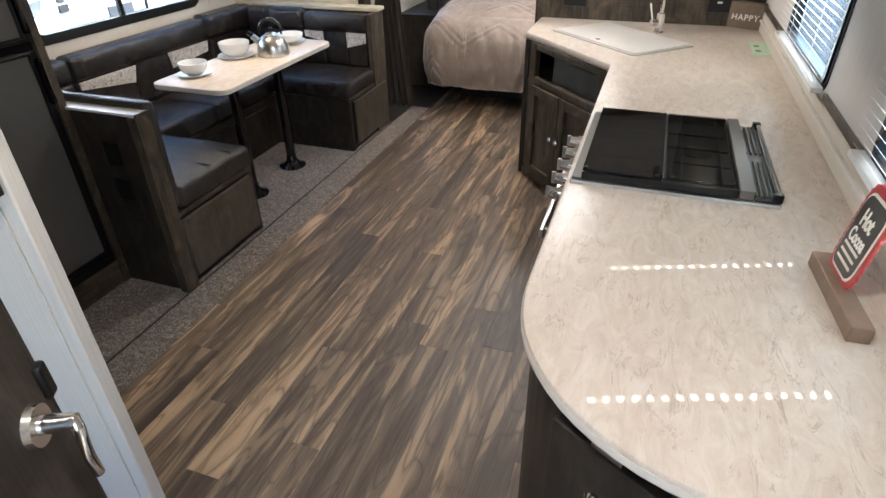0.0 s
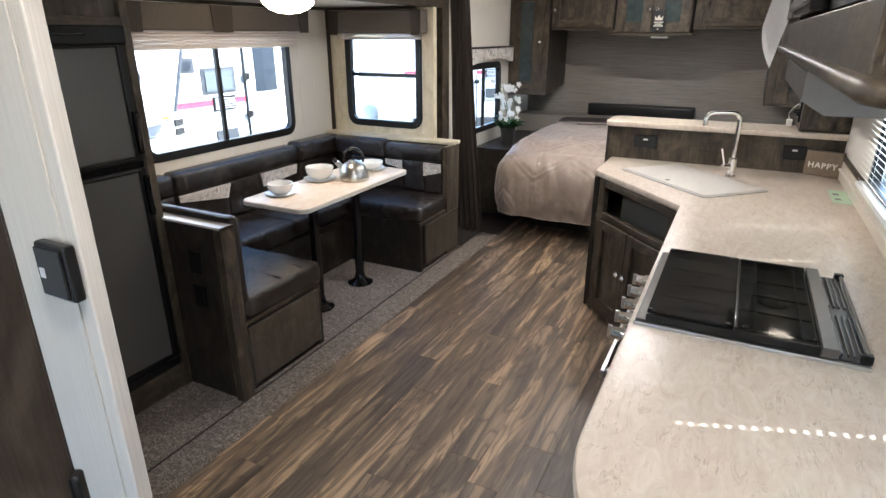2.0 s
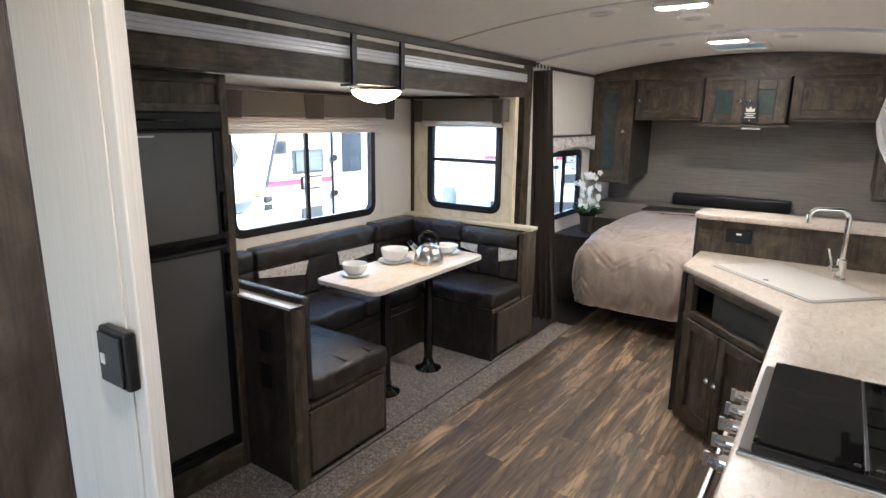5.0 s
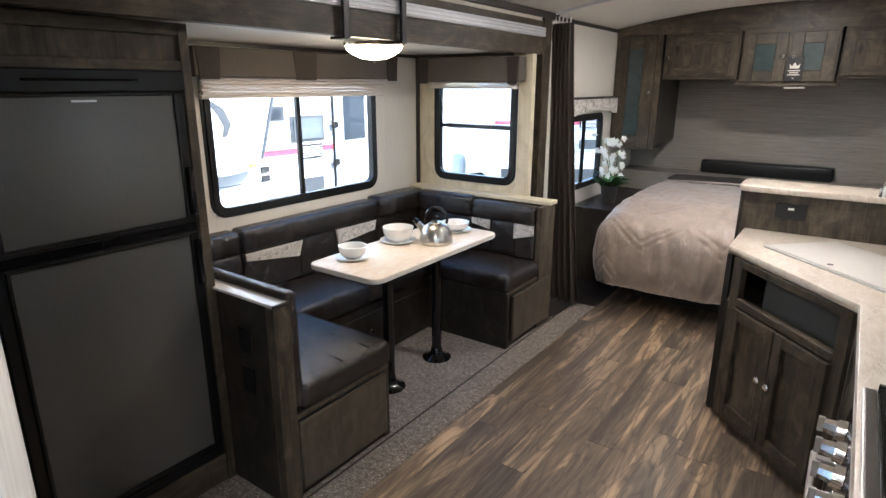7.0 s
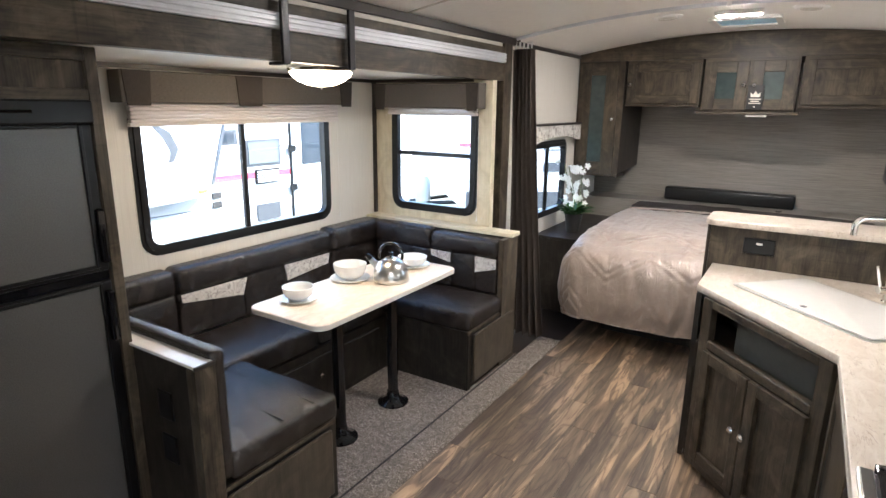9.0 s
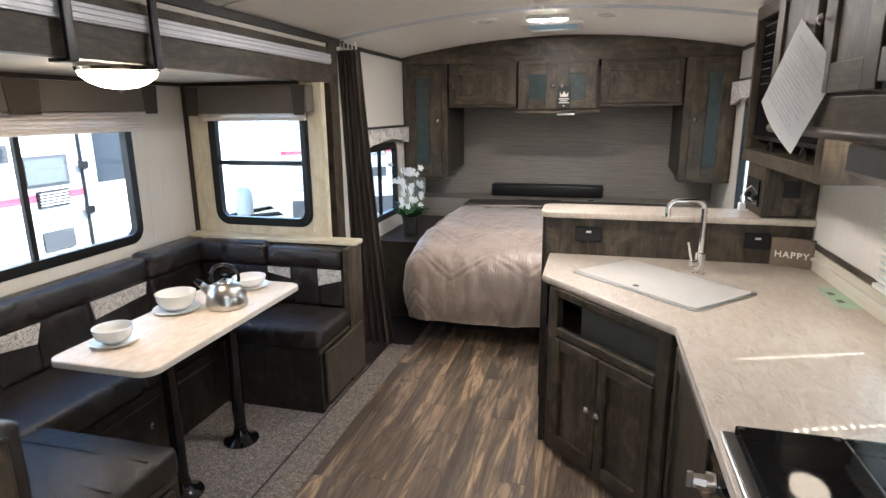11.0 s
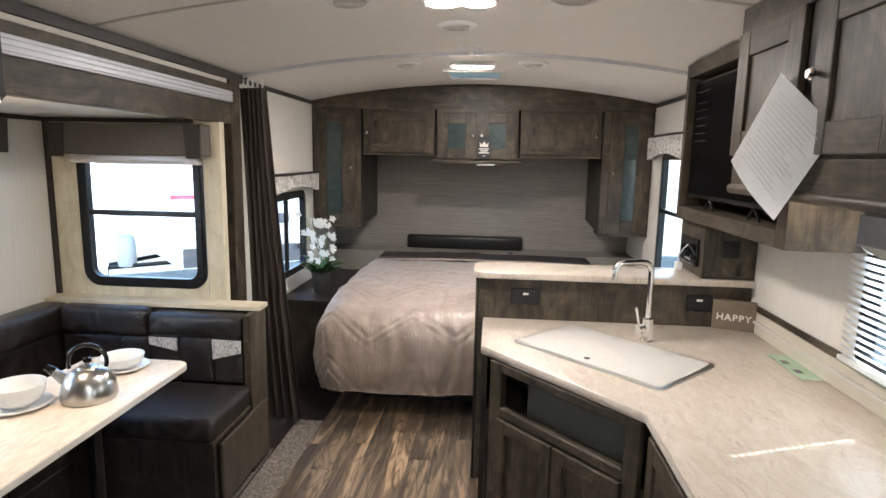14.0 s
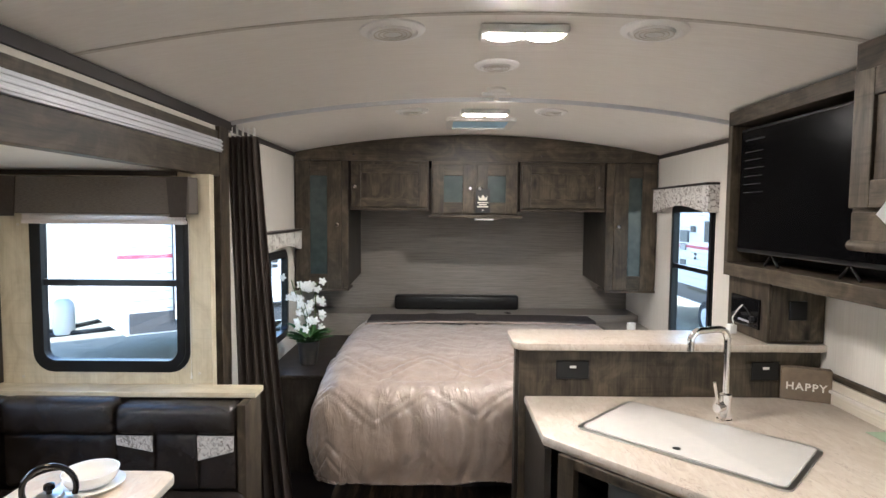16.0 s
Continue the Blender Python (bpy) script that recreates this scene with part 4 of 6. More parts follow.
def valance_box(fm, axis, u0, u1, v0, v1, depth, fabric, tabs, label, shade_drop, su0, su1):
    t = thing("window_valance", label, "valance", fm((u0 + u1) / 2, v0, 0))
    part("board", fbox(fm, u0, u1, v0, v1, 0.003, depth, 0.006), fabric, t)
    for a, c in tabs:
        p, q = fm(a, v0 - .01, depth), fm(c, v1, depth + .006)
        out = [(a + .012, v0 - .012), (c - .012, v0 - .012), (c, v1), (a, v1)]
        k = 0 if axis == "x" else 1
        part("tab", prism(out, min(p[k], q[k]), max(p[k], q[k]), axis=axis), FABRIC_DARK, t, "dark fabric tab")
    s = thing("pleated_shade", "white pleated shade gathered at the top of the window", "shade", fm((su0 + su1) / 2, v0 - shade_drop, 0))
    n = 5
    for k in range(n):
        z1 = v0 - shade_drop * k / n
        part("pleat", fbox(fm, su0, su1, z1 - shade_drop / n + .0006, z1 - .0004, 0.014, 0.05 - .004 * (k % 2), 0.006), SHADE, s)
    part("bottom_rail", fbox(fm, su0 - .005, su1 + .005, v0 - shade_drop - .016, v0 - shade_drop, 0.014, 0.046, 0.003), SHADE, s)


valance_box(face_map("x", -2.35, 1), "x", 2.36, 3.85, 1.615, 1.755, 0.10, VALANCE_Y, [(2.37, 2.50), (2.96, 3.13), (3.74, 3.85)], "taupe woven valance with dark tabs over the wide window", 0.09, 2.42, 3.78)
valance_box(face_map("y", 4.20, -1), "y", -2.26, -1.46, 1.60, 1.755, 0.10, VALANCE, [(-2.26, -2.17), (-1.55, -1.46)], "taupe woven valance with dark tabs over the window", 0.028, -2.19, -1.51)


def shade_cords():
    """Pull cords of the shades and the small screw caps of the pale panel."""
    for n, (at, zt) in enumerate((((-2.335, 3.80, .89), 1.53), ((-1.50, 4.185, .885), 1.56))):
        c = thing("shade_cord", "thin white pull cord of a pleated shade with a small tassel", "cord", at, "shade cords")
        part("string", rod((at[0], at[1], at[2] + .03), (at[0], at[1], zt), .0012, seg=6), WHITE_PLASTIC, c)
        part("tassel", rod(at, (at[0], at[1], at[2] + .03), .005, .002, 10), WHITE_PLASTIC, c, smooth=True)
    for x, z in ((-2.24, .885), (-1.47, .905), (-2.24, 1.55)):
        part("screw_cap", rod((x, 4.1995, z), (x, 4.196, z), .006, seg=10), CREAM_TRIM, kind="structure")


shade_cords()


def curtain():
    t = thing("curtain", "dark brown gathered curtain hanging beside the bed", "curtain", (-1.36, 4.6, 0.02))
    b = bmesh.new()
    n, m = 72, 26
    rows = []
    for j in range(m + 1):
        z = 0.03 + (1.985 - 0.03) * j / m
        f = 1 - j / m
        wid = 0.15 + 0.13 * f ** 1.2
        x0 = -1.478 + 0.06 * f
        row = []
        for i in range(n + 1):
            s = i / n
            amp = 0.02 + 0.016 * f
            row.append(b.verts.new((x0 + wid * s + 0.004 * math.sin(s * 31 + 2 * z), 4.60 - 0.06 * f + amp * math.sin(s * 2 * math.pi * 5.5 + 0.5 * math.sin(z * 1.7)), z)))
        rows.append(row)
    for a, c in zip(rows, rows[1:]):
        for i in range(n):
            b.faces.new((a[i], a[i + 1], c[i + 1], c[i]))
    r = bmesh.ops.solidify(b, geom=b.faces[:], thickness=0.003)
    part("cloth", b, CURTAIN, t, smooth=True)
    for k in range(5):
        part("hook", rod((-1.46 + .028 * k, 4.60, 1.98), (-1.46 + .028 * k, 4.60, 2.03), 0.006, seg=8), WHITE_PLASTIC, t)


curtain()
_tr = arch_strip(4.60, 0.02, 0.018, XL + .02, 1.12)
part("curtain_track", _tr, ALU, kind="structure", label="thin grey curtain track across the ceiling")


# ---- bedroom ----
YC = 5.97


def bedroom():
    part("arch_header", arch_board(), WOOD_X, kind="structure", label="arched dark wood header over the bed cabinets")
    fm = face_map("y", YC, -1)
    # tall side cabinets
    for side, x0, x1, xi in ((-1, XL + .002, -1.10, -1.10), (1, 0.80, XR - .002, 0.80)):
        t = thing("tall_bed_cabinet", "tall dark wood cabinet with etched glass door beside the bed", "cabinet", ((x0 + x1) / 2, YC + .2, 1.04), "bed side cabinets")
        slope = 0.05
        out = [(YC, 1.06), (Y1 - .003, 1.09), (Y1 - .003, 1.99), (YC, 1.99)]
        inner = xi
        b = prism(out, x0, x1, axis="x")
        part("body", b, WOOD_DV, t)
        u0, u1 = (x0 + .012, x1 - .05) if side < 0 else (x0 + .058, x1 - .012)
        kx = u1 - .03 if side < 0 else u0 + .03
        shaker(t, fm, u0, u1, 1.05, 1.985, WOOD_V, WOOD_X, ETCHED, 0.105, (kx, 1.52), (0, -1, 0), label="door with an etched glass panel")
        fs = (x1 - .048, x1 - .001) if side < 0 else (x0 + .001, x0 + .056)
        part("stile", fbox(fm, *fs, 1.05, 1.989, 0.001, 0.012, 0.002), WOOD_V, t)
        part("bottom_lip", fbox(fm, x0 + .001, x1, 1.03, 1.049, -0.2, 0.012, 0.003), WOOD_X, t)
    # row over the bed
    for (x0, x1, v0, mat_panel, kn) in ((-1.085, -0.51, 1.645, None, -1.06), (0.165, 0.79, 1.645, None, 0.745)):
        t = thing("overhead_bed_cabinet", "dark wood overhead cabinet with framed lift door above the bed", "cabinet", ((x0 + x1) / 2, YC + .15, v0), "overhead bed cabinets")
        part("body", box(x0, x1, YC + .001, YC + .33, v0, 1.99), WOOD_X, t)
        shaker(t, fm, x0 + .012, x1 - .012, v0 + .01, 1.965, WOOD_V, WOOD_X, WOOD_V, 0.065, (kn if kn > 0 else x0 + .035, 1.80), (0, -1, 0), label="framed wooden lift door")
        part("bottom_lip", fbox(fm, x0, x1, v0 - .016, v0 - .001, -0.33, 0.016, 0.003), WOOD_X, t)
    t = thing("glass_door_bed_cabinet", "rustic wood centre cabinet with two etched glass doors above the bed", "cabinet", (-0.165, YC + .15, 1.58))
    part("body", box(-.49, .145, YC - .02, YC + .33, 1.60, 1.99), WOOD_X, t)
    fm2 = face_map("y", YC - .02, -1)
    for x0, x1, kx in ((-.485, -.175, -.205), (-.165, .14, -.135)):
        shaker(t, fm2, x0 + .006, x1 - .006, 1.612, 1.965, WOOD_V, WOOD_X, ETCHED, 0.08, (kx, 1.79), (0, -1, 0), label="framed door with an etched glass panel")
    part("bottom_lip", box(-.52, .175, YC - .045, YC + .33, 1.578, 1.599, 0.004), WOOD_X, t)
    # crown tag that hangs at the knobs
    s = thing("hang_tag", "black card tag with a white crown emblem on the cabinet knobs", "tag", (-0.12, YC - .06, 1.61))
    part("card", box(-.168, -.062, YC - .066, YC - .063, 1.615, 1.79, 0.001, 1), BLACK, s)
    b = prism([(-.145, 1.705), (-.085, 1.705), (-.08, 1.742), (-.098, 1.722), (-.115, 1.75), (-.132, 1.722), (-.15, 1.742)], YC - .0685, YC - .067, axis="y")
    part("crown", b, LETTER, s)
    for z, w in ((1.69, .04), (1.675, .028), (1.66, .04), (1.635, .006)):
        part("print_bar", box(-.115 - w, -.115 + w, YC - .0685, YC - .067, z - .004, z + .004), LETTER, s)
    # small reading light under the centre cabinet
    r = thing("reading_light", "small white reading light under the centre cabinet", "light", (-.1, YC, 1.555))
    part("lens", box(-.17, -.03, YC - .03, YC + .03, 1.560, 1.577, 0.006), WHITE_PLASTIC, r)


def arch_board():
    b = bmesh.new()
    n = 30
    rows = []
    for i in range(n + 1):
        x = XL + .002 + (XR - XL - .004) * i / n
        z = arch(x) - .003
        rows.append([b.verts.new(p) for p in ((x, YC - .012, 1.991), (x, YC - .012, z), (x, Y1 - .002, z), (x, Y1 - .002, 1.991))])
    for a, c in zip(rows, rows[1:]):
        for k in range(4):
            b.faces.new((a[k], a[(k + 1) % 4], c[(k + 1) % 4], c[k]))
    b.faces.new(rows[0][::-1])
    b.faces.new(rows[-1])
    bmesh.ops.recalc_face_normals(b, faces=b.faces[:])
    return b


for _x in (-1.06, -.32, .32, .98):
    part("peg", rod((_x, YC - .0125, 2.035), (_x, YC - .018, 2.035), .009, seg=12), WOOD_EDGE, kind="structure")


bedroom()


def bed():
    t = thing("bed", "made queen bed with a quilted taupe satin comforter", "bed", (-0.1, 5.6, 0.0))
    part("base", box(-0.86, 0.66, 5.0, Y1 - .02, 0.01, 0.40), WOOD_DV, t)
    part("mattress", box(-0.86, 0.64, 4.94, Y1 - .03, 0.41, 0.62, 0.09, 3), PAPER, t)
    # comforter: a draped sheet
    cx, hw = -0.11, 0.83
    ya, yb = 4.82, 6.46
    b = bmesh.new()
    NX, NY = 200, 190
    drop = 0.63
    grid = []
    for j in range(NY + 1):
        v = -drop + (yb - ya + drop) * j / NY
        row = []
        for i in range(NX + 1):
            u = -(hw + drop) + 2 * (hw + drop) * i / NX
            ex = max(0.0, abs(u) - hw)
            ey = max(0.0, -v)
            x = cx + math.copysign(min(abs(u), hw), u)
            y = ya + max(v, 0.0)
            d = math.hypot(ex, ey)
            rr = 0.16
            # round the edge over
            arc = min(d, rr * math.pi / 2)
            out = rr * math.sin(arc / rr)
            dn = rr * (1 - math.cos(arc / rr)) + max(0.0, d - rr * math.pi / 2)
            # the cloth corner folds in
            dn = min(dn, 0.516)
            if d > 0:
                fl = 0.010 + 0.05 * (dn / drop) ** 1.2
                wob = noise.noise(Vector((x * 3.1, y * 3.1, 0.3))) * 0.05 * dn / drop + math.sin((x * 17 if ey > ex else y * 17) + 3 * noise.noise(Vector((x, y, 1)) * 2)) * 0.012 * dn / drop
                ox, oy = (math.copysign(ex / d, u) if ex else 0), (-ey / d if ey else 0)
                rad = out * .9 + 0.04 * math.sin(math.pi * min(1, dn / .5)) + wob * .8 - 0.16 * max(0, dn - .36)
                x += ox * rad
                y += oy * rad
            z = 0.748 - dn - 0.05 * max(0, 1 - (v + 0.0) / 0.35) ** 2 * (1 if v > 0 else 0) - (0.05 if v <= 0 else 0) + noise.noise(Vector((x * 2.2, y * 2.2, 0))) * 0.012 + 0.02 * math.sin((y - ya) * 1.5)
            # diamond and zigzag quilting
            vv = y if d < .05 else y - dn
            q = abs(((x + 2.05) / 0.52) % 1 - .5) * 2 * 0.26
            ph = ((vv - q + 0.05 * noise.noise(Vector((x * 2.5, vv * 2.5, 4)))) / 0.40) % 1
            line = min(abs(ph - c) for c in (0.06, 0.24, 1.06))
            calm = 0.25 + 0.75 * max(0.0, min(1.0, (5.25 - y) / 0.3))
            groove = -0.013 * calm * math.exp(-(line / 0.02) ** 2)
            gather = 0.036 * noise.noise(Vector((x * 16 + y * 16, y * .6, z * 2.5))) * min(1, dn / .25) if d > .05 else 0.0
            crinkle = gather + (0.007 * noise.noise(Vector((x * 24, y * 6, z * 9))) + 0.007 * noise.noise(Vector((x * 9 + y * 5, y * 11, z * 6)))) + 0.0015 * noise.noise(Vector((x * 45, y * 30, z * 14)))
            z += (groove + crinkle) * (1 if d < .05 else .45)
            if d > .05:
                k = groove + crinkle
                x += (math.copysign(1, u) * ex / d) * k if ex else 0
                y += (-ey / d) * k if ey else 0
            row.append(b.verts.new((x, y, z)))
        grid.append(row)
    for j in range(NY):
        for i in range(NX):
            b.faces.new((grid[j][i], grid[j][i + 1], grid[j + 1][i + 1], grid[j + 1][i]))
    b.normal_update()
    up = 1 if grid[NY - 20][NX // 2].normal.z > 0 else -1
    low = [[b.verts.new(q.co - q.normal * (0.011 * up)) for q in row] for row in grid]
    for j in range(NY):
        for i in range(NX):
            b.faces.new((low[j][i], low[j + 1][i], low[j + 1][i + 1], low[j][i + 1]))
    for i in range(NX):
        b.faces.new((grid[0][i], low[0][i], low[0][i + 1], grid[0][i + 1]))
        b.faces.new((grid[NY][i], grid[NY][i + 1], low[NY][i + 1], low[NY][i]))
    for j in range(NY):
        b.faces.new((grid[j][0], grid[j + 1][0], low[j + 1][0], low[j][0]))
        b.faces.new((grid[j][NX], low[j][NX], low[j + 1][NX], grid[j + 1][NX]))
    bmesh.ops.recalc_face_normals(b, faces=b.faces[:])
    me = finish(b, "comforter")
    me.polygons.foreach_set("use_smooth", [True] * len(me.polygons))
    me.materials.append(COMFORT)
    me.transform(Matrix.Translation(-where(t)))
    ob = new("comforter", me)
    ob.parent = t
    tagged(ob, "quilted taupe satin comforter hanging over the foot")
    cushion("folded_edge", -0.98, 0.78, 6.06, 6.50, 0.725, 0.792, t, 0.008, 0.018, mat=COVER_DARK, label="dark ribbed coverlet folded at the head")
    part("hem", tube([(-0.99, 6.05, 0.765), (-0.5, 6.045, 0.783), (0.3, 6.045, 0.783), (0.79, 6.05, 0.765)], .008, 8), COMFORT, t, "pale piped hem", smooth=True)
    p = thing("bolster", "long black bolster against the head wall", "bolster", (-0.28, 6.55, 0.79))
    cushion("pad", -0.80, 0.24, 6.50, 6.61, 0.80, 0.92, p, 0.004, 0.02, mat=BLACK)


bed()


def nightstands():
    for x0, x1, lab in ((XL + .003, -1.06, "dark wood nightstand ledge with a grey top by the window"), (0.84, XR - .003, "dark wood nightstand with a grey top beside the bed")):
        t = thing("nightstand", lab, "nightstand", ((x0 + x1) / 2, 6.0, 0), "nightstands")
        y0 = 5.15 if x0 < 0 else 5.75
        part("body", box(x0, x1, y0 + .01, Y1 - .03, 0.01, 0.60 if x0 < 0 else 0.72), WOOD_DV, t)
        z = 0.60 if x0 < 0 else 0.72
        part("top", box(x0, x1, y0, Y1 - .01, z + .001, z + .022, 0.004), HEADWALL if x0 > 0 else WOOD_DV, t)
    part("bed_back_ledge", box(XL + .003, XR - .003, 6.30, Y1 - .005, 0.60, 0.80), HEADWALL, kind="structure")
    c = thing("candle", "small white candle on the nightstand", "candle", (0.99, 5.9, 0.744))
    part("wax", lathe([(0, 0), (.03, 0), (.031, .003), (.031, .07), (.026, .074), (0, .072)], (0.99, 5.9, 0.7445), 20), PETAL, c, smooth=True)


nightstands()


def orchid():
    X, Y, Z = -1.275, 5.42, 0.623
    t = thing("orchid", "white potted orchid with dark green leaves beside the bed", "plant", (X, Y, Z))
    part("pot", lathe([(0, 0), (.05, 0), (.055, .01), (.072, .15), (.076, .155), (.068, .155), (.062, .14), (0, .135)], (X, Y, Z), 24), SLATE, t, smooth=True)
    rng = random.Random(4)
    b = bmesh.new()
    for k in range(46):
        a = rng.uniform(0, 2 * math.pi)
        L = rng.uniform(.11, .22)
        w = rng.uniform(.014, .026)
        lift = rng.uniform(.5, 1.3)
        base = Vector((X, Y, Z + .135))
        d = Vector((math.cos(a), math.sin(a), 0))
        s = Vector((-d.y, d.x, 0))
        prev = None
        for i in range(6):
            f = i / 5
            c = base + d * L * f + Vector((0, 0, L * lift * f * (1 - .55 * f)))
            ww = w * math.sin(math.pi * min(.97, f * .85 + .12))
            cur = (b.verts.new(c - s * ww), b.verts.new(c + Vector((0, 0, -ww * .5))), b.verts.new(c + s * ww))
            if prev:
                b.faces.new((prev[0], prev[1], cur[1], cur[0]))
                b.faces.new((prev[1], prev[2], cur[2], cur[1]))
            prev = cur
    part("leaves", b, LEAF, t, "glossy dark green leaves", smooth=True)
    for si, (dx, dy) in enumerate(((-.02, -.03), (.05, .0), (-.07, .03))):
        pts = [(X + dx * f * 1.5 + .015 * math.sin(5 * f), Y + dy * f * 1.6, Z + .13 + .47 * f - .06 * f * f) for f in [i / 10 for i in range(11)]]
        st = part("stem", tube(pts, .003, 6), STEM, t, smooth=True)
        for k in range(3, 11):
            for rep in range(2 if k % 2 else 1):
                c = Vector(pts[k]) + Vector((rng.uniform(-.06, .06), rng.uniform(-.06, .03), rng.uniform(-.03, .03)))
                fb = bmesh.new()
                for p in range(5):
                    a = 2 * math.pi * p / 5 + rng.uniform(-.2, .2)
                    u, v = Vector((math.cos(a), 0, math.sin(a))), Vector((-math.sin(a), 0, math.cos(a)))
                    r = rng.uniform(.020, .027)
                    o = [c, c + u * r * .5 + v * r * .42 + Vector((0, -.004, 0)), c + u * r * 1.05 + v * r * .2, c + u * r * 1.12 - v * r * .15, c + u * r * .5 - v * r * .42 + Vector((0, -.004, 0))]
                    fb.faces.new([fb.verts.new(q) for q in o])
                part("flower", fb, PETAL, st)


orchid()


def arched_valance(fm, axis, u0, u1, v0, v1, label):
    t = thing("arched_valance", label, "valance", fm((u0 + u1) / 2, v0, 0))
    k = 0 if axis == "x" else 1
    n = 12
    out = [(u0, v0)] + [(u0 + .06 + (u1 - u0 - .12) * i / n, v0 + .045 * math.sin(math.pi * i / n)) for i in range(n + 1)] + [(u1, v0), (u1, v1), (u0, v1)]
    a, c = fm(0, 0, .055)[k], fm(0, 0, .065)[k]
    part("face", prism(out, min(a, c), max(a, c), axis=axis), BRANCH_PRINT, t, "white fabric with a branch print")
    for a, c in ((u0, u0 + .012), (u1 - .012, u1)):
        part("return", fbox(fm, a, c, v0, v1, 0.001, 0.055), BRANCH_PRINT, t)
    part("top_trim", fbox(fm, u0 - .005, u1 + .005, v1, v1 + .014, 0.001, 0.075, 0.003), WOOD_EDGE, t)


arched_valance(face_map("x", XL, 1), "x", 4.90, 5.92, 1.345, 1.475, "white printed valance with dark top trim over the bedroom window")
arched_valance(face_map("x", XR, -1), "x", 5.02, 5.88, 1.63, 1.79, "white printed valance with dark top trim over the tall bedroom window")


# ---- kitchen ----
CZ = 0.857
CT = 0.036


def counter():
    out = [(XR - .004, 4.075), (-0.062, 4.075), (-0.062, 3.64), (0.452, 3.065), (0.458, 1.40)]
    out[-1] = (0.450, 1.27)
    for k in range(1, 17):
        a = radians(180 + 90 * k / 16)
        out.append((0.450 + 0.41 + 0.41 * math.cos(a), 1.27 + 0.42 * math.sin(a)))
    out += [(XR - .004, 0.85)]
    top = thing("worktop", "cream veined laminate kitchen worktop with a curved end", "worktop", (0.8, 2.4, CZ - CT))
    part("surface", prism(out, CZ - CT, CZ, bevel=0.008), COUNTER, top, smooth=True)
    band = []
    for k, (p, q) in enumerate(zip(out[1:-1], out[2:])):
        a, c = Vector((*p, 0)), Vector((*q, 0))
        if (c - a).length > 1e-4:
            w = (c - a).normalized()
            band.append((a, c, Vector((w.y, -w.x, 0))))
    b = bmesh.new()
    for a, c, nn in band:
        sgn = -1 if nn.dot(Vector((0.9, 2.4, 0)) - a) > 0 else 1
        o = nn * sgn * 0.0012
        vs = [b.verts.new(p) for p in (a + o + Vector((0, 0, CZ - CT + .009)), c + o + Vector((0, 0, CZ - CT + .009)), c + o + Vector((0, 0, CZ - .011)), a + o + Vector((0, 0, CZ - .011)))]
        b.faces.new(vs)
    bmesh.ops.remove_doubles(b, verts=b.verts[:], dist=0.002)
    bmesh.ops.solidify(b, geom=b.faces[:], thickness=0.0008)
    part("edge_band", b, CREAM_TRIM, top, "cream edge band", smooth=True)
    # under-cabinets
    t = thing("peninsula_cabinet", "dark wood curved base cabinet at the end of the worktop", "cabinet", (0.8, 1.3, 0))
    o2 = [(XR - .004, 1.76), (0.475, 1.76), (0.475, 1.28)]
    for k in range(1, 15):
        a = radians(180 + 90 * k / 14)
        o2.append((0.475 + 0.40 + 0.40 * math.cos(a), 1.28 + 0.39 * math.sin(a)))
    o2 += [(XR - .004, 0.89)]
    part("body", prism(o2, 0.008, CZ - CT - .001), WOOD_DV, t)
    part("stile", box(0.462, 0.474, 1.44, 1.50, 0.03, CZ - CT - .004, 0.002), WOOD_V, t)
    part("stile", box(0.462, 0.474, 1.68, 1.738, 0.03, CZ - CT - .004, 0.002), WOOD_V, t)
    # a curved-end drawer with a bright handle
    a = radians(238)
    c = Vector((0.475 + .40 + .395 * math.cos(a), 1.28 + .385 * math.sin(a), 0.72))
    nrm = Vector((math.cos(a) / .40, math.sin(a) / .39, 0)).normalized()
    rot = Matrix.Translation(c) @ nrm.to_track_quat("Y", "Z").to_matrix().to_4x4()
    d = part("door", box(-.11, .11, -.004, .022, -.6, .06, .004, 2, None, rot), WOOD_DV, t, "dark wood door")
    knob(d, c + nrm * .014 + Vector((0, 0, -.04)), tuple(nrm))
    s = part("latch_plate", box(-.03, .03, .014, .018, -.03, .03, .002, 2, None, Matrix.Translation(Vector((0, 0, .04))) @ rot), STEEL, t, "bright steel latch plate")


counter()


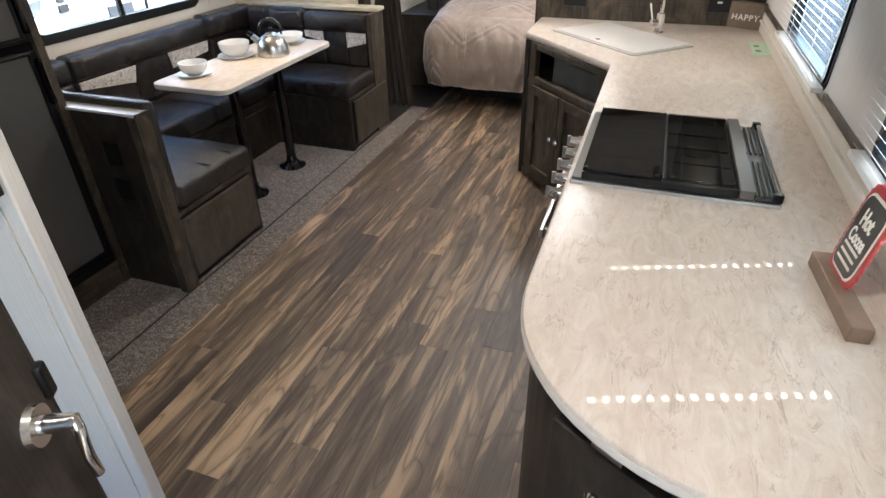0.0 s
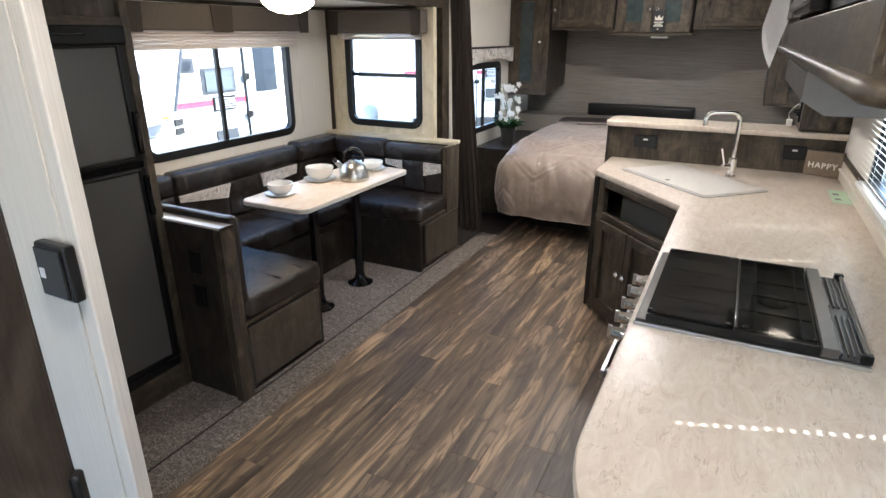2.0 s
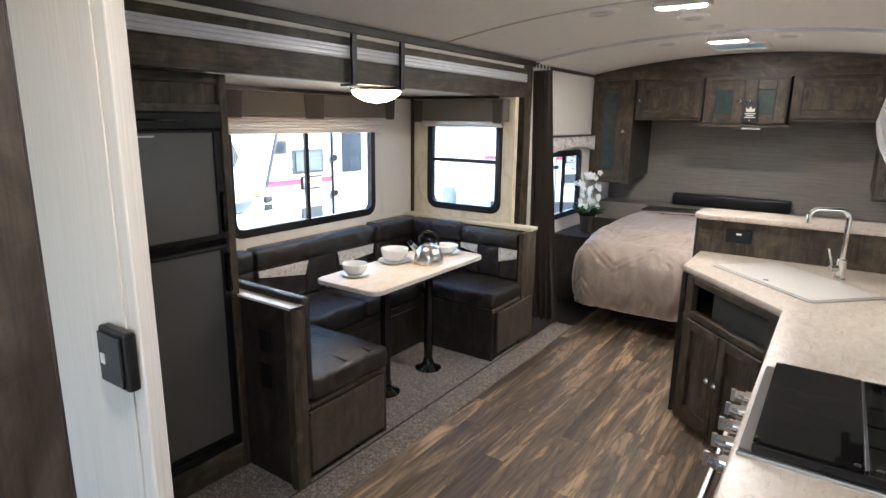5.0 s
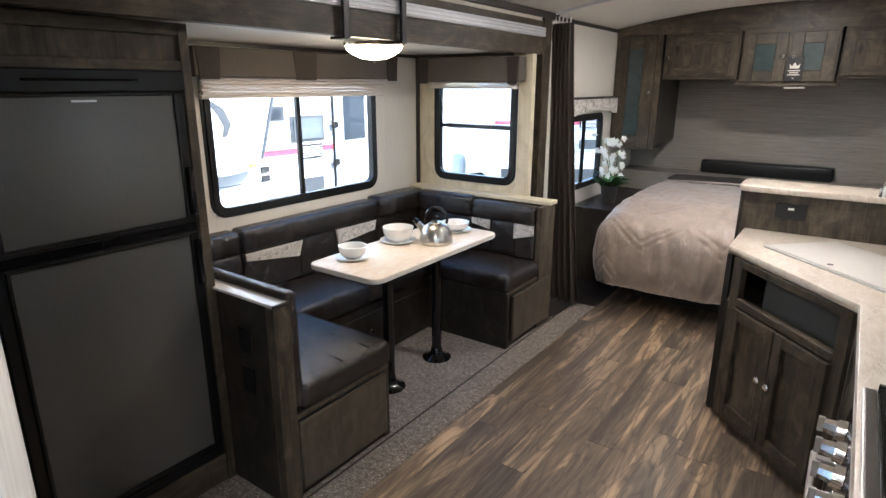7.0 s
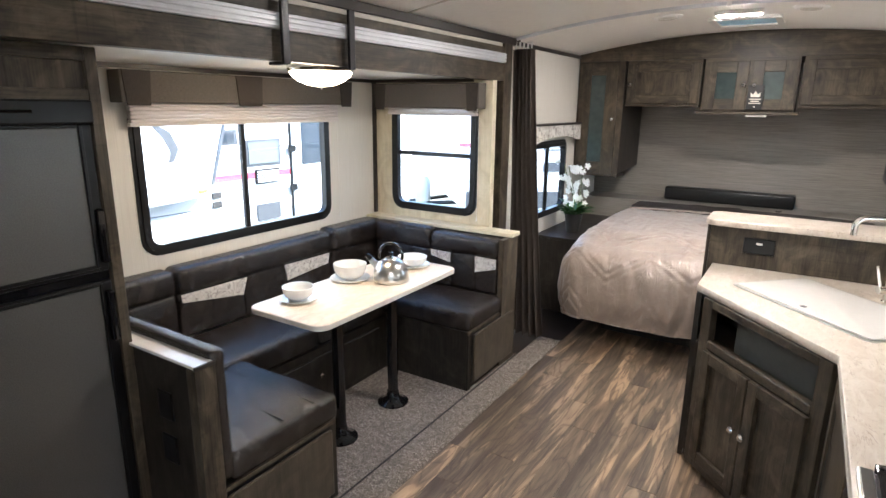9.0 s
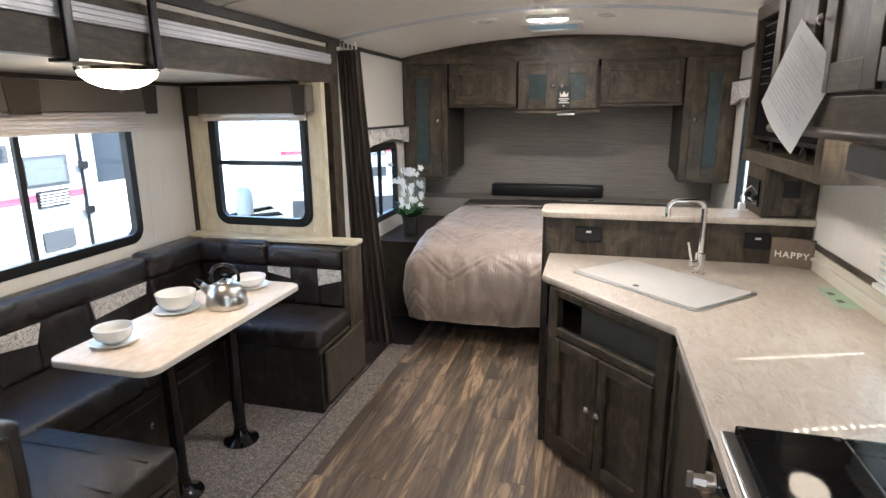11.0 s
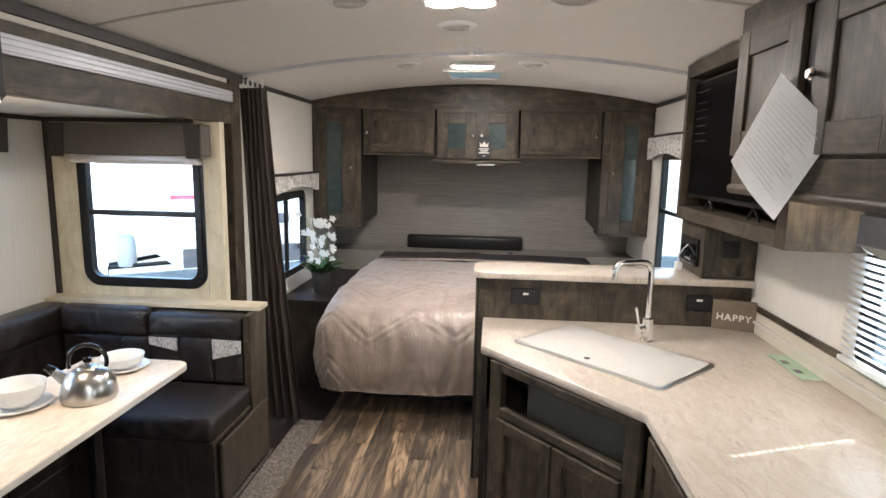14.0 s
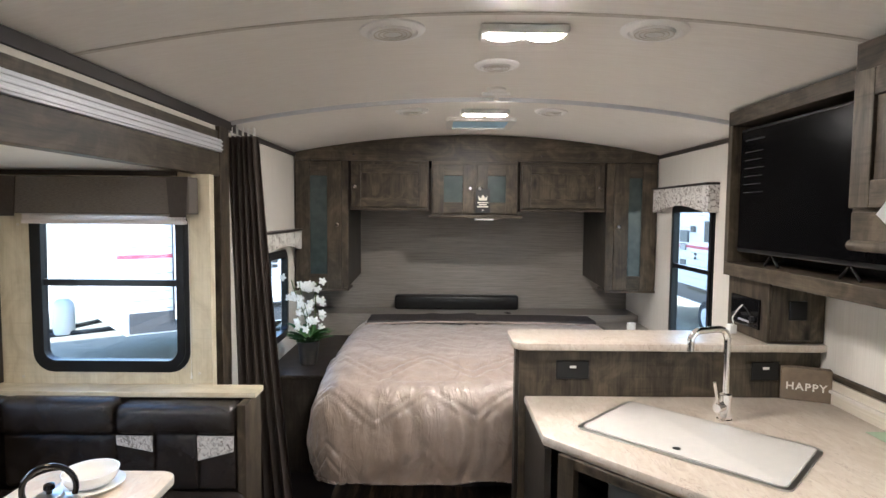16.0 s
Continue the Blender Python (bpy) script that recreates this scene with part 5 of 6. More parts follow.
def diag_cabinet():
    # the sink base: a front set at an angle
    A, B = Vector((-0.005, 3.58, 0)), Vector((0.452, 3.085, 0))
    t = thing("sink_cabinet", "dark wood corner sink cabinet with framed doors and open cubby", "cabinet", (0.4, 3.5, 0))
    out = [(XR - .01, 4.07), (-0.035, 4.07), (-0.035, 3.63), (A.x + .03, A.y + .005), (B.x + .02, B.y), (0.475, 2.40), (XR - .01, 2.40)]
    part("toe_base", prism(out, 0.008, 0.06), WOOD_EDGE, t)
    u = (B - A)
    L = u.length
    u.normalize()
    n = Vector((u.y, -u.x, 0))
    M = Matrix(((u.x, n.x, 0, A.x), (u.y, n.y, 0, A.y), (0, 0, 1, 0), (0, 0, 0, 1)))
    off = 0.02

    def lb(u0, u1, v0, v1, d0, d1, bev=.003):
        b = box(u0, u1, d0 + off - .02, d1 + off - .02, v0, v1, bev, 2, None, M)
        return b

    top = CZ - CT - .002
    inner = [(XR - .01, 4.07), (-0.035, 4.07), (-0.035, 3.66)]
    p0 = M @ Vector((0.03, -.02, 0))
    p1 = M @ Vector((L - .01, -.02, 0))
    body = [(XR - .01, 4.07), (-0.035, 4.07), (-0.035, p0.y + .02), (p0.x, p0.y), (p1.x, p1.y), (0.48, 2.40), (XR - .01, 2.40)]
    part("body", prism(body, 0.06, 0.60), WOOD_DV, t)
    # side of the cubby
    back0, back1 = M @ Vector((0.03, -.25, 0)), M @ Vector((L - .01, -.25, 0))
    part("upper_body", prism([(XR - .01, 4.07), (-0.035, 4.07), (back0.x, back0.y), (back1.x, back1.y), (0.60, 2.40), (XR - .01, 2.40)], 0.601, top), WOOD_DV, t)
    part("upper_side", box(0.476, 0.61, 2.40, 3.07, 0.601, top), WOOD_DV, t)
    part("stile", lb(-.012, .05, 0.02, top, -.02, .012), WOOD_V, t)
    part("stile", lb(L - .055, L + .0, 0.02, top, -.02, .012), WOOD_V, t)
    part("top_rail", lb(.05, L - .055, top - .035, top, -.02, .011), WOOD_X, t)
    part("shelf_rail", lb(.05, L - .055, 0.60, 0.64, -.02, .016, .006), WOOD_X, t)
    part("bottom_rail", lb(.05, L - .055, 0.02, 0.075, -.02, .011), WOOD_X, t)
    part("cubby_floor", lb(.05, L - .055, 0.602, 0.612, -.24, -.021, .001), WOOD_DV, t)
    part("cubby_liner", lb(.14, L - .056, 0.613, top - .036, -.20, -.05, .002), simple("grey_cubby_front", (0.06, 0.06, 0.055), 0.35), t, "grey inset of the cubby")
    mid = L / 2
    for u0, u1, ku in ((.045, mid - .004, mid - .03), (mid + .004, L - .05, mid + .03)):
        d = part("door", lb(u0 + .03, u1 - .03, .08, .59, .004, .013, 0), WOOD_V, t, "framed dark wood door")
        for a, c in ((u0, u0 + .05), (u1 - .05, u1)):
            part("stile", lb(a, c, .07, .60 - .004, .012, .031), WOOD_V, d)
        for a, c in ((.07, .12), (.546, .596)):
            part("rail", lb(u0 + .05, u1 - .05, a, c, .012, .030), WOOD_X, d)
        kp = M @ Vector((ku, .031 + off - .02, .36))
        knob(d, kp, tuple(n))
    # plain door between the sink front and the stove
    fm = face_map("x", 0.476, -1)
    shaker(t, fm, 2.43, 3.03, 0.08, 0.80, WOOD_V, WOOD_Y, None, 0.06, None, None, name="side_door")
    # end post by the aisle
    part("end_post", box(-0.058, -0.036, 3.62, 4.07, 0.008, top), WOOD_DV, t)


diag_cabinet()


def half_wall():
    part("half_wall", box(-0.085, XR - .004, 4.08, 4.135, 0.008, 1.052), WOOD_V, kind="structure", label="dark wood half wall behind the sink")
    part("half_wall_edge", box(-0.102, -0.086, 4.076, 4.139, 0.008, 1.052, 0.003), WOOD_DV, kind="structure")
    out = rounded(-0.115, XR + .2, 4.045, 4.34, 0.06)
    out = [(min(x, XR - .004), y) for x, y in out]
    t = thing("shelf_top", "cream veined ledge with a rounded end on the half wall", "ledge", (0.5, 4.19, 1.053))
    seen = []
    for p in out:
        if not seen or (Vector(p) - Vector(seen[-1])).length > 1e-4:
            seen.append(p)
    part("ledge_board", prism(seen, 1.053, 1.084, bevel=0.006), COUNTER, t, smooth=True)
    fm = face_map("y", 4.08, -1)
    for x0, x1 in ((0.068, 0.205), (0.885, 1.0)):
        o = thing("power_outlet", "black power outlet set in the half wall", "outlet", ((x0 + x1) / 2, 4.075, 0.93), "half wall outlets")
        part("plate", fbox(fm, x0, x1, 0.928, 1.006, 0.001, 0.008, 0.003), BLACK, o)
        part("switch", fbox(fm, (x0 + x1) / 2 - .012, (x0 + x1) / 2 + .014, 0.975, 0.985, 0.008, 0.011), WHITE_PLASTIC, o)
    # backsplash boards on the right wall
    part("backsplash", box(XR - .018, XR - .001, 0.86, 4.07, CZ + .001, CZ + .045, 0.003), BEIGE_BACK, kind="structure", label="cream backsplash board")
    part("backsplash", box(XR - .026, XR - .001, 0.86, 4.07, CZ + .046, CZ + .060, 0.004), CREAM_TRIM, kind="structure")
    part("backsplash", box(XR - .014, XR - .001, 0.86, 4.07, CZ + .061, CZ + .096, 0.003), BEIGE_BACK, kind="structure")
    part("backsplash_cap", box(XR - .012, XR - .001, 3.32, 4.07, CZ + .098, CZ + .125, 0.003), WOOD_Y, kind="structure")
    part("backsplash_cap", box(XR - .012, XR - .001, 1.90, 2.42, CZ + .098, CZ + .125, 0.003), WOOD_Y, kind="structure")


half_wall()


def sink_and_tap():
    A, B, C = Vector((0.075, 3.711)), Vector((0.546, 3.247)), Vector((0.828, 3.519))
    u = (B - A)
    L = u.length
    u.normalize()
    n = Vector((-u.y, u.x))
    W = (C - B).dot(n)
    M = Matrix(((u.x, n.x, 0, A.x), (u.y, n.y, 0, A.y), (0, 0, 1, CZ), (0, 0, 0, 1)))
    t = thing("sink_cover", "white composite sink with its cover boards laid in", "sink", ((A.x + C.x) / 2, (A.y + C.y) / 2, CZ))
    b = ring(rounded(-.008, L + .008, -.008, W + .008, .03), rounded(.006, L - .006, .006, W - .006, .022), 0.0, 0.006, "z")
    b.transform(M)
    part("rim", b, STEEL, t, "thin steel rim")
    b = prism(rounded(.008, L - .008, .008, W - .008, .022), 0.0005, 0.010, bevel=.003)
    b.transform(M)
    part("cover_board", b, SINK, t, "white sink cover with a finger hole", smooth=True)
    b = lathe([(0.0, 0), (.012, 0), (.013, .001), (0, .001)], (L * .5, .05, .010), 20)
    b.transform(M)
    part("finger_hole", b, BLACK, t)
    f = thing("faucet", "tall brushed nickel kitchen faucet with a side lever", "faucet", (0.635, 3.80, CZ))
    x, y = 0.64, 3.80
    part("base", lathe([(0, 0), (.027, 0), (.027, .006), (.023, .009), (.023, .10), (.020, .103), (0, .105)], (x, y, CZ), 24), CHROME, f, smooth=True)
    d = Vector((-0.93, -0.36, 0)).normalized()
    pts = [Vector((x, y, CZ + .1)), Vector((x, y, CZ + .30))]
    for k in range(1, 7):
        a = radians(15 * k)
        pts.append(Vector((x, y, CZ + .30)) + d * (.045 * (1 - math.cos(a))) + Vector((0, 0, .045 * math.sin(a))))
    e = pts[-1] + d * .09
    pts.append(e)
    for k in range(1, 7):
        a = radians(15 * k)
        pts.append(e + d * (.04 * math.sin(a)) + Vector((0, 0, -.04 * (1 - math.cos(a)))))
    pts.append(pts[-1] + Vector((0, 0, -.03)))
    part("spout", tube(pts, .0125, 14), CHROME, f, smooth=True)
    hb = Vector((x, y, CZ + .055))
    hd = Vector((-.8, -.55, 0)).normalized()
    v = part("valve", rod(hb, hb + hd * .055, .017, .016, 16), CHROME, f, smooth=True)
    part("lever", tube([hb + hd * .04, hb + hd * .05 + Vector((0, 0, .02)), hb + hd * .075 + Vector((0, 0, .10))], .0055, 8), CHROME, v, smooth=True)


sink_and_tap()


def range_cooker():
    x0, x1, y0, y1 = 0.462, 0.998, 1.775, 2.36
    t = thing("range_cooker", "black and steel range cooker with a glass lid over its hob", "cooker", (0.75, 2.07, 0))
    part("body", box(0.50, 0.97, y0 + .01, y1 - .01, 0.03, 0.85), BLACK, t)
    z = CZ
    part("hob_frame", box(x0, x1, y0, y1, z - .01, z + .010, 0.003), STEEL, t, "steel edge of the hob")
    part("pan", box(x0 + .03, 0.895, y0 + .02, y1 - .02, z + .0105, z + .0125, 0.001), BLACK, t, "black enamel hob pan")
    part("front_strip", box(x0 + .004, x0 + .029, y0 + .01, y1 - .01, z + .0105, z + .016, 0.002), DARK_STEEL, t)
    for bx, by, br in ((0.60, y0 + .16, .036), (0.60, y1 - .16, .036), (0.80, (y0 + y1) / 2, .044)):
        part("burner", lathe([(0, 0), (br, 0), (br, .004), (br * .8, .008), (0, .008)], (bx, by, z + .0126), 24), BLACK, t, "round black burner cap", smooth=True)
    for k in range(5):
        gy = y0 + .06 + (y1 - y0 - .12) * k / 4
        part("grate_bar", box(x0 + .05, 0.885, gy - .003, gy + .003, z + .021, z + .027, 0.001), BLACK, t, "black cast grate")
    for gx in (0.53, 0.67, 0.755, 0.86):
        part("grate_bar", box(gx - .003, gx + .003, y0 + .04, y1 - .04, z + .0275, z + .031, 0.001), BLACK, t, "black cast grate")
    part("lid_glass", box(x0 + .03, 0.705, y0 + .02, y1 - .02, z + .033, z + .038, 0.002), SMOKED, t, "smoked glass lid half")
    part("lid_glass", box(0.712, 0.893, y0 + .02, y1 - .02, z + .033, z + .038, 0.002), CLEAR_LID, t, "clear glass lid half")
    part("back_strip", box(0.897, 0.932, y0 + .01, y1 - .01, z + .0105, z + .036, 0.002), DARK_STEEL, t)
    for gy in (y0 + .012, y1 - .018):
        part("pan_side", box(x0 + .03, 0.895, gy, gy + .006, z + .011, z + .032, 0.001), BLACK, t)
    for gx, gy in ((0.50, 1.81), (0.50, 2.325), (0.69, 1.81), (0.69, 2.325), (0.73, 1.81), (0.73, 2.325), (0.885, 1.81), (0.885, 2.325)):
        part("lid_stud", lathe([(0, 0), (.007, 0), (.007, .002), (.004, .0035), (0, .0035)], (gx, gy, z + .038), 14), BLACK, t, smooth=True)
    part("lid_hinge", box(0.7055, 0.7115, y0 + .03, y1 - .03, z + .012, z + .0365, 0.001), BLACK, t)
    v = part("vent_tray", box(0.934, 0.992, y0 + .01, y1 - .01, z + .011, z + .013, 0.001), BLACK, t, "vent grille")
    for k in range(4):
        for a, c in ((y0 + .03, (y0 + y1) / 2 - .03), ((y0 + y1) / 2 + .03, y1 - .03)):
            part("vent_bar", box(0.938 + .013 * k, 0.9415 + .013 * k, a, c, z + .013, z + .021, 0.001), DARK_STEEL, v)
    part("hinge_bar", tube([(0.992, y0 + .03, z + .026), (0.992, y1 - .03, z + .026)], .006, 8), DARK_STEEL, t)
    for gy in (y0 + .012, y1 - .032):
        part("hinge_block", box(0.975, 1.0, gy, gy + .02, z + .0105, z + .034, 0.003), BLACK, t)
    # control face, leaning out, with five knobs
    part("control_panel", prism([(0.462, 0.846), (0.52, 0.846), (0.52, 0.70), (0.435, 0.70), (0.448, 0.80)], y0 + .006, y1 - .006, axis="y"), BLACK_GLOSS, t, "black control panel")
    for k in range(5):
        y = y0 + .08 + (y1 - y0 - .16) * k / 4
        c = Vector((0.444, y, 0.775))
        kb = part("knob", rod(c, c + Vector((-.020, 0, .002)), .027, .025, 20, rod(c + Vector((-.02, 0, .002)), c + Vector((-.046, 0, .005)), .021, .017, 8)), CHROME, t, "ridged steel control knob", smooth=True)
        part("grip", box(-.012, .002, -.004, .004, -.02, .02, .002, 2, None, Matrix.Translation(c + Vector((-.046, 0, .005)))), STEEL, kb)
    d = part("oven_door", box(0.45, 0.498, y0 + .01, y1 - .01, 0.22, 0.69, 0.006), BLACK_GLOSS, t, "black glass oven door")
    part("handle", box(0.385, 0.400, y0 + .03, y1 - .03, 0.645, 0.675, 0.004), STEEL, d, "flat steel oven handle")
    for y in (y0 + .04, y1 - .06):
        part("handle_bracket", box(0.399, 0.45, y, y + .02, 0.648, 0.672, 0.002), STEEL, d)
    part("lower_panel", box(0.47, 0.498, y0 + .01, y1 - .01, 0.03, 0.21, 0.004), BLACK, t)


range_cooker()


def upper_kitchen():
    X = 0.75
    fm = face_map("x", X, -1)
    t = thing("kitchen_wall_cabinet", "rustic wood kitchen wall cabinet with two framed doors", "cabinet", (0.95, 2.9, 1.53))
    part("body", box(X, XR - .002, 2.50, 3.345, 1.56, 2.06), WOOD_V, t)
    part("gap_stile", fbox(fm, 2.884, 2.936, 1.64, 2.01, 0.0005, 0.003), WOOD_EDGE, t)
    part("crown_rail", fbox(fm, 2.50, 3.345, 2.015, 2.095, 0.001, 0.012, 0.003), WOOD_Y, t)
    shaker(t, fm, 2.945, 3.335, 1.64, 2.015, WOOD_V, WOOD_Y, None, 0.075, (2.975, 1.83), (-1, 0, 0), label="framed rustic wood door")
    shaker(t, fm, 2.52, 2.875, 1.64, 2.015, WOOD_V, WOOD_Y, None, 0.075, (2.845, 1.83), (-1, 0, 0), label="framed rustic wood door")
    s = thing("soffit_rail", "dark wood light rail with a rounded end below the wall cabinets", "rail", (X, 2.2, 1.52))
    part("face_board", box(X - .004, X + .014, 1.08, 3.345, 1.545, 1.63, 0.003), WOOD_Y, s)
    part("nosing", tube([(XR - .01, 1.03, 1.535), (X + .04, 1.03, 1.535), (X + .012, 1.045, 1.535), (X, 1.08, 1.535), (X, 3.345, 1.535)], .016, 10), WOOD_Y, s, smooth=True)
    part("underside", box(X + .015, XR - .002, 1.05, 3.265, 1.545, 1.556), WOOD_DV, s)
    n = thing("near_wall_cabinet", "dark wood kitchen wall cabinet near the entry", "cabinet", (0.95, 1.4, 1.56))
    part("body", box(X + .016, XR - .002, 1.07, 1.86, 1.64, 2.06), WOOD_DV, n)
    part("end_board", box(X + .004, XR - .002, 1.05, 1.069, 1.56, 2.06, 0.002), WOOD_V, n)
    fm2 = face_map("x", X + .015, -1)
    shaker(n, fm2, 1.09, 1.46, 1.66, 2.01, WOOD_V, WOOD_Y, None, 0.07, (1.43, 1.84), (-1, 0, 0), label="framed rustic wood door")
    shaker(n, fm2, 1.48, 1.85, 1.66, 2.01, WOOD_V, WOOD_Y, None, 0.07, (1.51, 1.84), (-1, 0, 0), label="framed rustic wood door")
    m = thing("microwave", "black and steel microwave built in above the hood", "microwave", (0.95, 2.18, 1.64))
    part("body", box(X - .02, XR - .01, 1.87, 2.49, 1.64, 2.05, 0.004), BLACK, m)
    part("door_glass", box(X - .032, X - .021, 1.89, 2.47, 1.73, 2.0, 0.004), BLACK_GLOSS, m)
    part("steel_band", box(X - .034, X - .021, 1.88, 2.48, 1.655, 1.725, 0.003), DARK_STEEL, m, "steel band with a black slot")
    part("slot", box(X - .037, X - .0345, 2.32, 2.44, 1.675, 1.69, 0.001), BLACK, m)
    h = thing("range_hood", "dark steel range hood below the light rail", "hood", (0.95, 2.15, 1.42))
    part("body", prism([(0.75, 1.45), (0.75, 1.512), (0.86, 1.544), (XR - .01, 1.544), (XR - .01, 1.42), (0.80, 1.42)], 1.86, 2.66, axis="y"), DARK_STEEL, h)
    l = thing("under_cabinet_light", "lit oval puck light under the wall cabinet", "light", (0.96, 3.12, 1.52))
    part("lens", prism([(0.96 + .06 * math.cos(2 * math.pi * k / 24), 3.12 + .085 * math.sin(2 * math.pi * k / 24)) for k in range(24)], 1.521, 1.544), GLOW_PUCK, l)
    # television cabinet
    c = thing("television_cabinet", "rustic dark wood frame cabinet round the television", "cabinet", (1.0, 3.85, 1.34))
    TX = 0.90
    part("top_board", box(TX, XR - .002, 3.36, 4.38, 2.02, 2.085, 0.003), WOOD_Y, c)
    part("bottom_board", box(TX, XR - .002, 3.336, 4.38, 1.342, 1.40, 0.003), WOOD_Y, c)
    part("far_post", box(TX, XR - .002, 4.345, 4.38, 1.401, 2.02, 0.002), WOOD_V, c)
    part("near_post", box(TX, XR - .002, 3.27, 3.335, 1.342, 1.544, 0.002), WOOD_V, c, "pale-lit wood end board")
    part("back", box(XR - .03, XR - .003, 3.35, 4.34, 1.401, 2.019), BLACK, c)
    tv = thing("television", "switched-off black flat television in its cabinet", "television", (0.95, 3.9, 1.41))
    part("screen", box(0.925, 0.93, 3.40, 4.31, 1.47, 1.985, 0.002), SCREEN, tv, "glossy black screen")
    part("bezel", box(0.931, 0.975, 3.385, 4.325, 1.452, 1.998, 0.006), BLACK, tv)
    for y in (3.62, 4.08):
        part("foot", tube([(0.95, y - .05, 1.405), (0.95, y, 1.455), (0.95, y + .05, 1.405)], .006, 8), BLACK, tv)
    for k in range(7):
        part("sticker_text", box(0.9225, 0.9245, 4.12 + .01 * (k % 3), 4.27, 1.925 - .035 * k if k else 1.94, 1.928 - .035 * k if k else 1.946), STICKER, tv)
    r = thing("radio_cabinet", "rustic dark wood cabinet under the television with a built-in radio", "cabinet", (1.05, 4.2, 1.085))
    RX = 0.94
    part("body", box(RX, XR - .002, 4.07, 4.40, 1.086, 1.341, 0.002), WOOD_V, r)
    fr = face_map("y", 4.07, -1)
    part("side_panel", fbox(fr, RX + .012, XR - .012, 1.10, 1.33, 0.001, 0.008, 0.003), WOOD_V, r)
    part("socket", fbox(fr, 1.02, 1.095, 1.185, 1.265, 0.009, 0.015, 0.003), BLACK, r, "black socket plate")
    rd = part("radio", box(RX - .012, RX - .001, 4.12, 4.35, 1.13, 1.26, 0.003), BLACK_GLOSS, r, "black radio front")
    for y in (4.16, 4.30):
        part("dial", rod((RX - .012, y, 1.17), (RX - .026, y, 1.17), .014, .012, 14), BLACK, rd)
    for k in range(6):
        part("button", box(RX - .016, RX - .0125, 4.19 + .015 * k, 4.20 + .015 * k, 1.15, 1.158), ALU, rd)
    # smoke alarm on a hook, small white box on the ledge
    w = thing("cable_bracket", "small white plastic bracket on the ledge beside the radio cabinet", "bracket", (0.90, 4.28, 1.085))
    part("block", box(0.885, 0.915, 4.26, 4.30, 1.085, 1.125, 0.004), WHITE_PLASTIC, w)
    part("lead", tube([(0.90, 4.26, 1.12), (0.885, 4.25, 1.16), (0.91, 4.25, 1.20), (0.93, 4.25, 1.22)], .003, 6), WHITE_PLASTIC, w)


upper_kitchen()


def hanging_paper():
    t = thing("price_sheet", "laminated white price sheet hanging by one corner from a cabinet knob", "paper", (0.70, 2.95, 1.45))
    P = Vector((0.698, 2.970, 1.850))
    M = Matrix.Translation(P) @ Matrix.Rotation(radians(13), 4, "Z") @ Matrix.Rotation(radians(37), 4, "X")
    W, H = 0.255, 0.285
    b = bmesh.new()
    n = 10
    g = [[b.verts.new((-.012 * math.sin(math.pi * i / n) * (j / n), -W * i / n, -H * j / n)) for i in range(n + 1)] for j in range(n + 1)]
    for j in range(n):
        for i in range(n):
            b.faces.new((g[j][i], g[j][i + 1], g[j + 1][i + 1], g[j + 1][i]))
    bmesh.ops.solidify(b, geom=b.faces[:], thickness=.0015)
    b.transform(M)
    part("sheet", b, PAPER, t, smooth=True)
    rng = random.Random(7)
    for k in range(17):
        zz = -.035 - .0125 * k
        a = -.02 - rng.uniform(0, .03)
        c = -W + .02 + rng.uniform(0, .07)
        bow = -.012 * math.sin(math.pi * .5) * (-zz / H)
        part("text_line", box(bow - .0012, bow - .0004, c, a, zz - .0009, zz + .0009, 0, 1, None, M), INK, t)


hanging_paper()


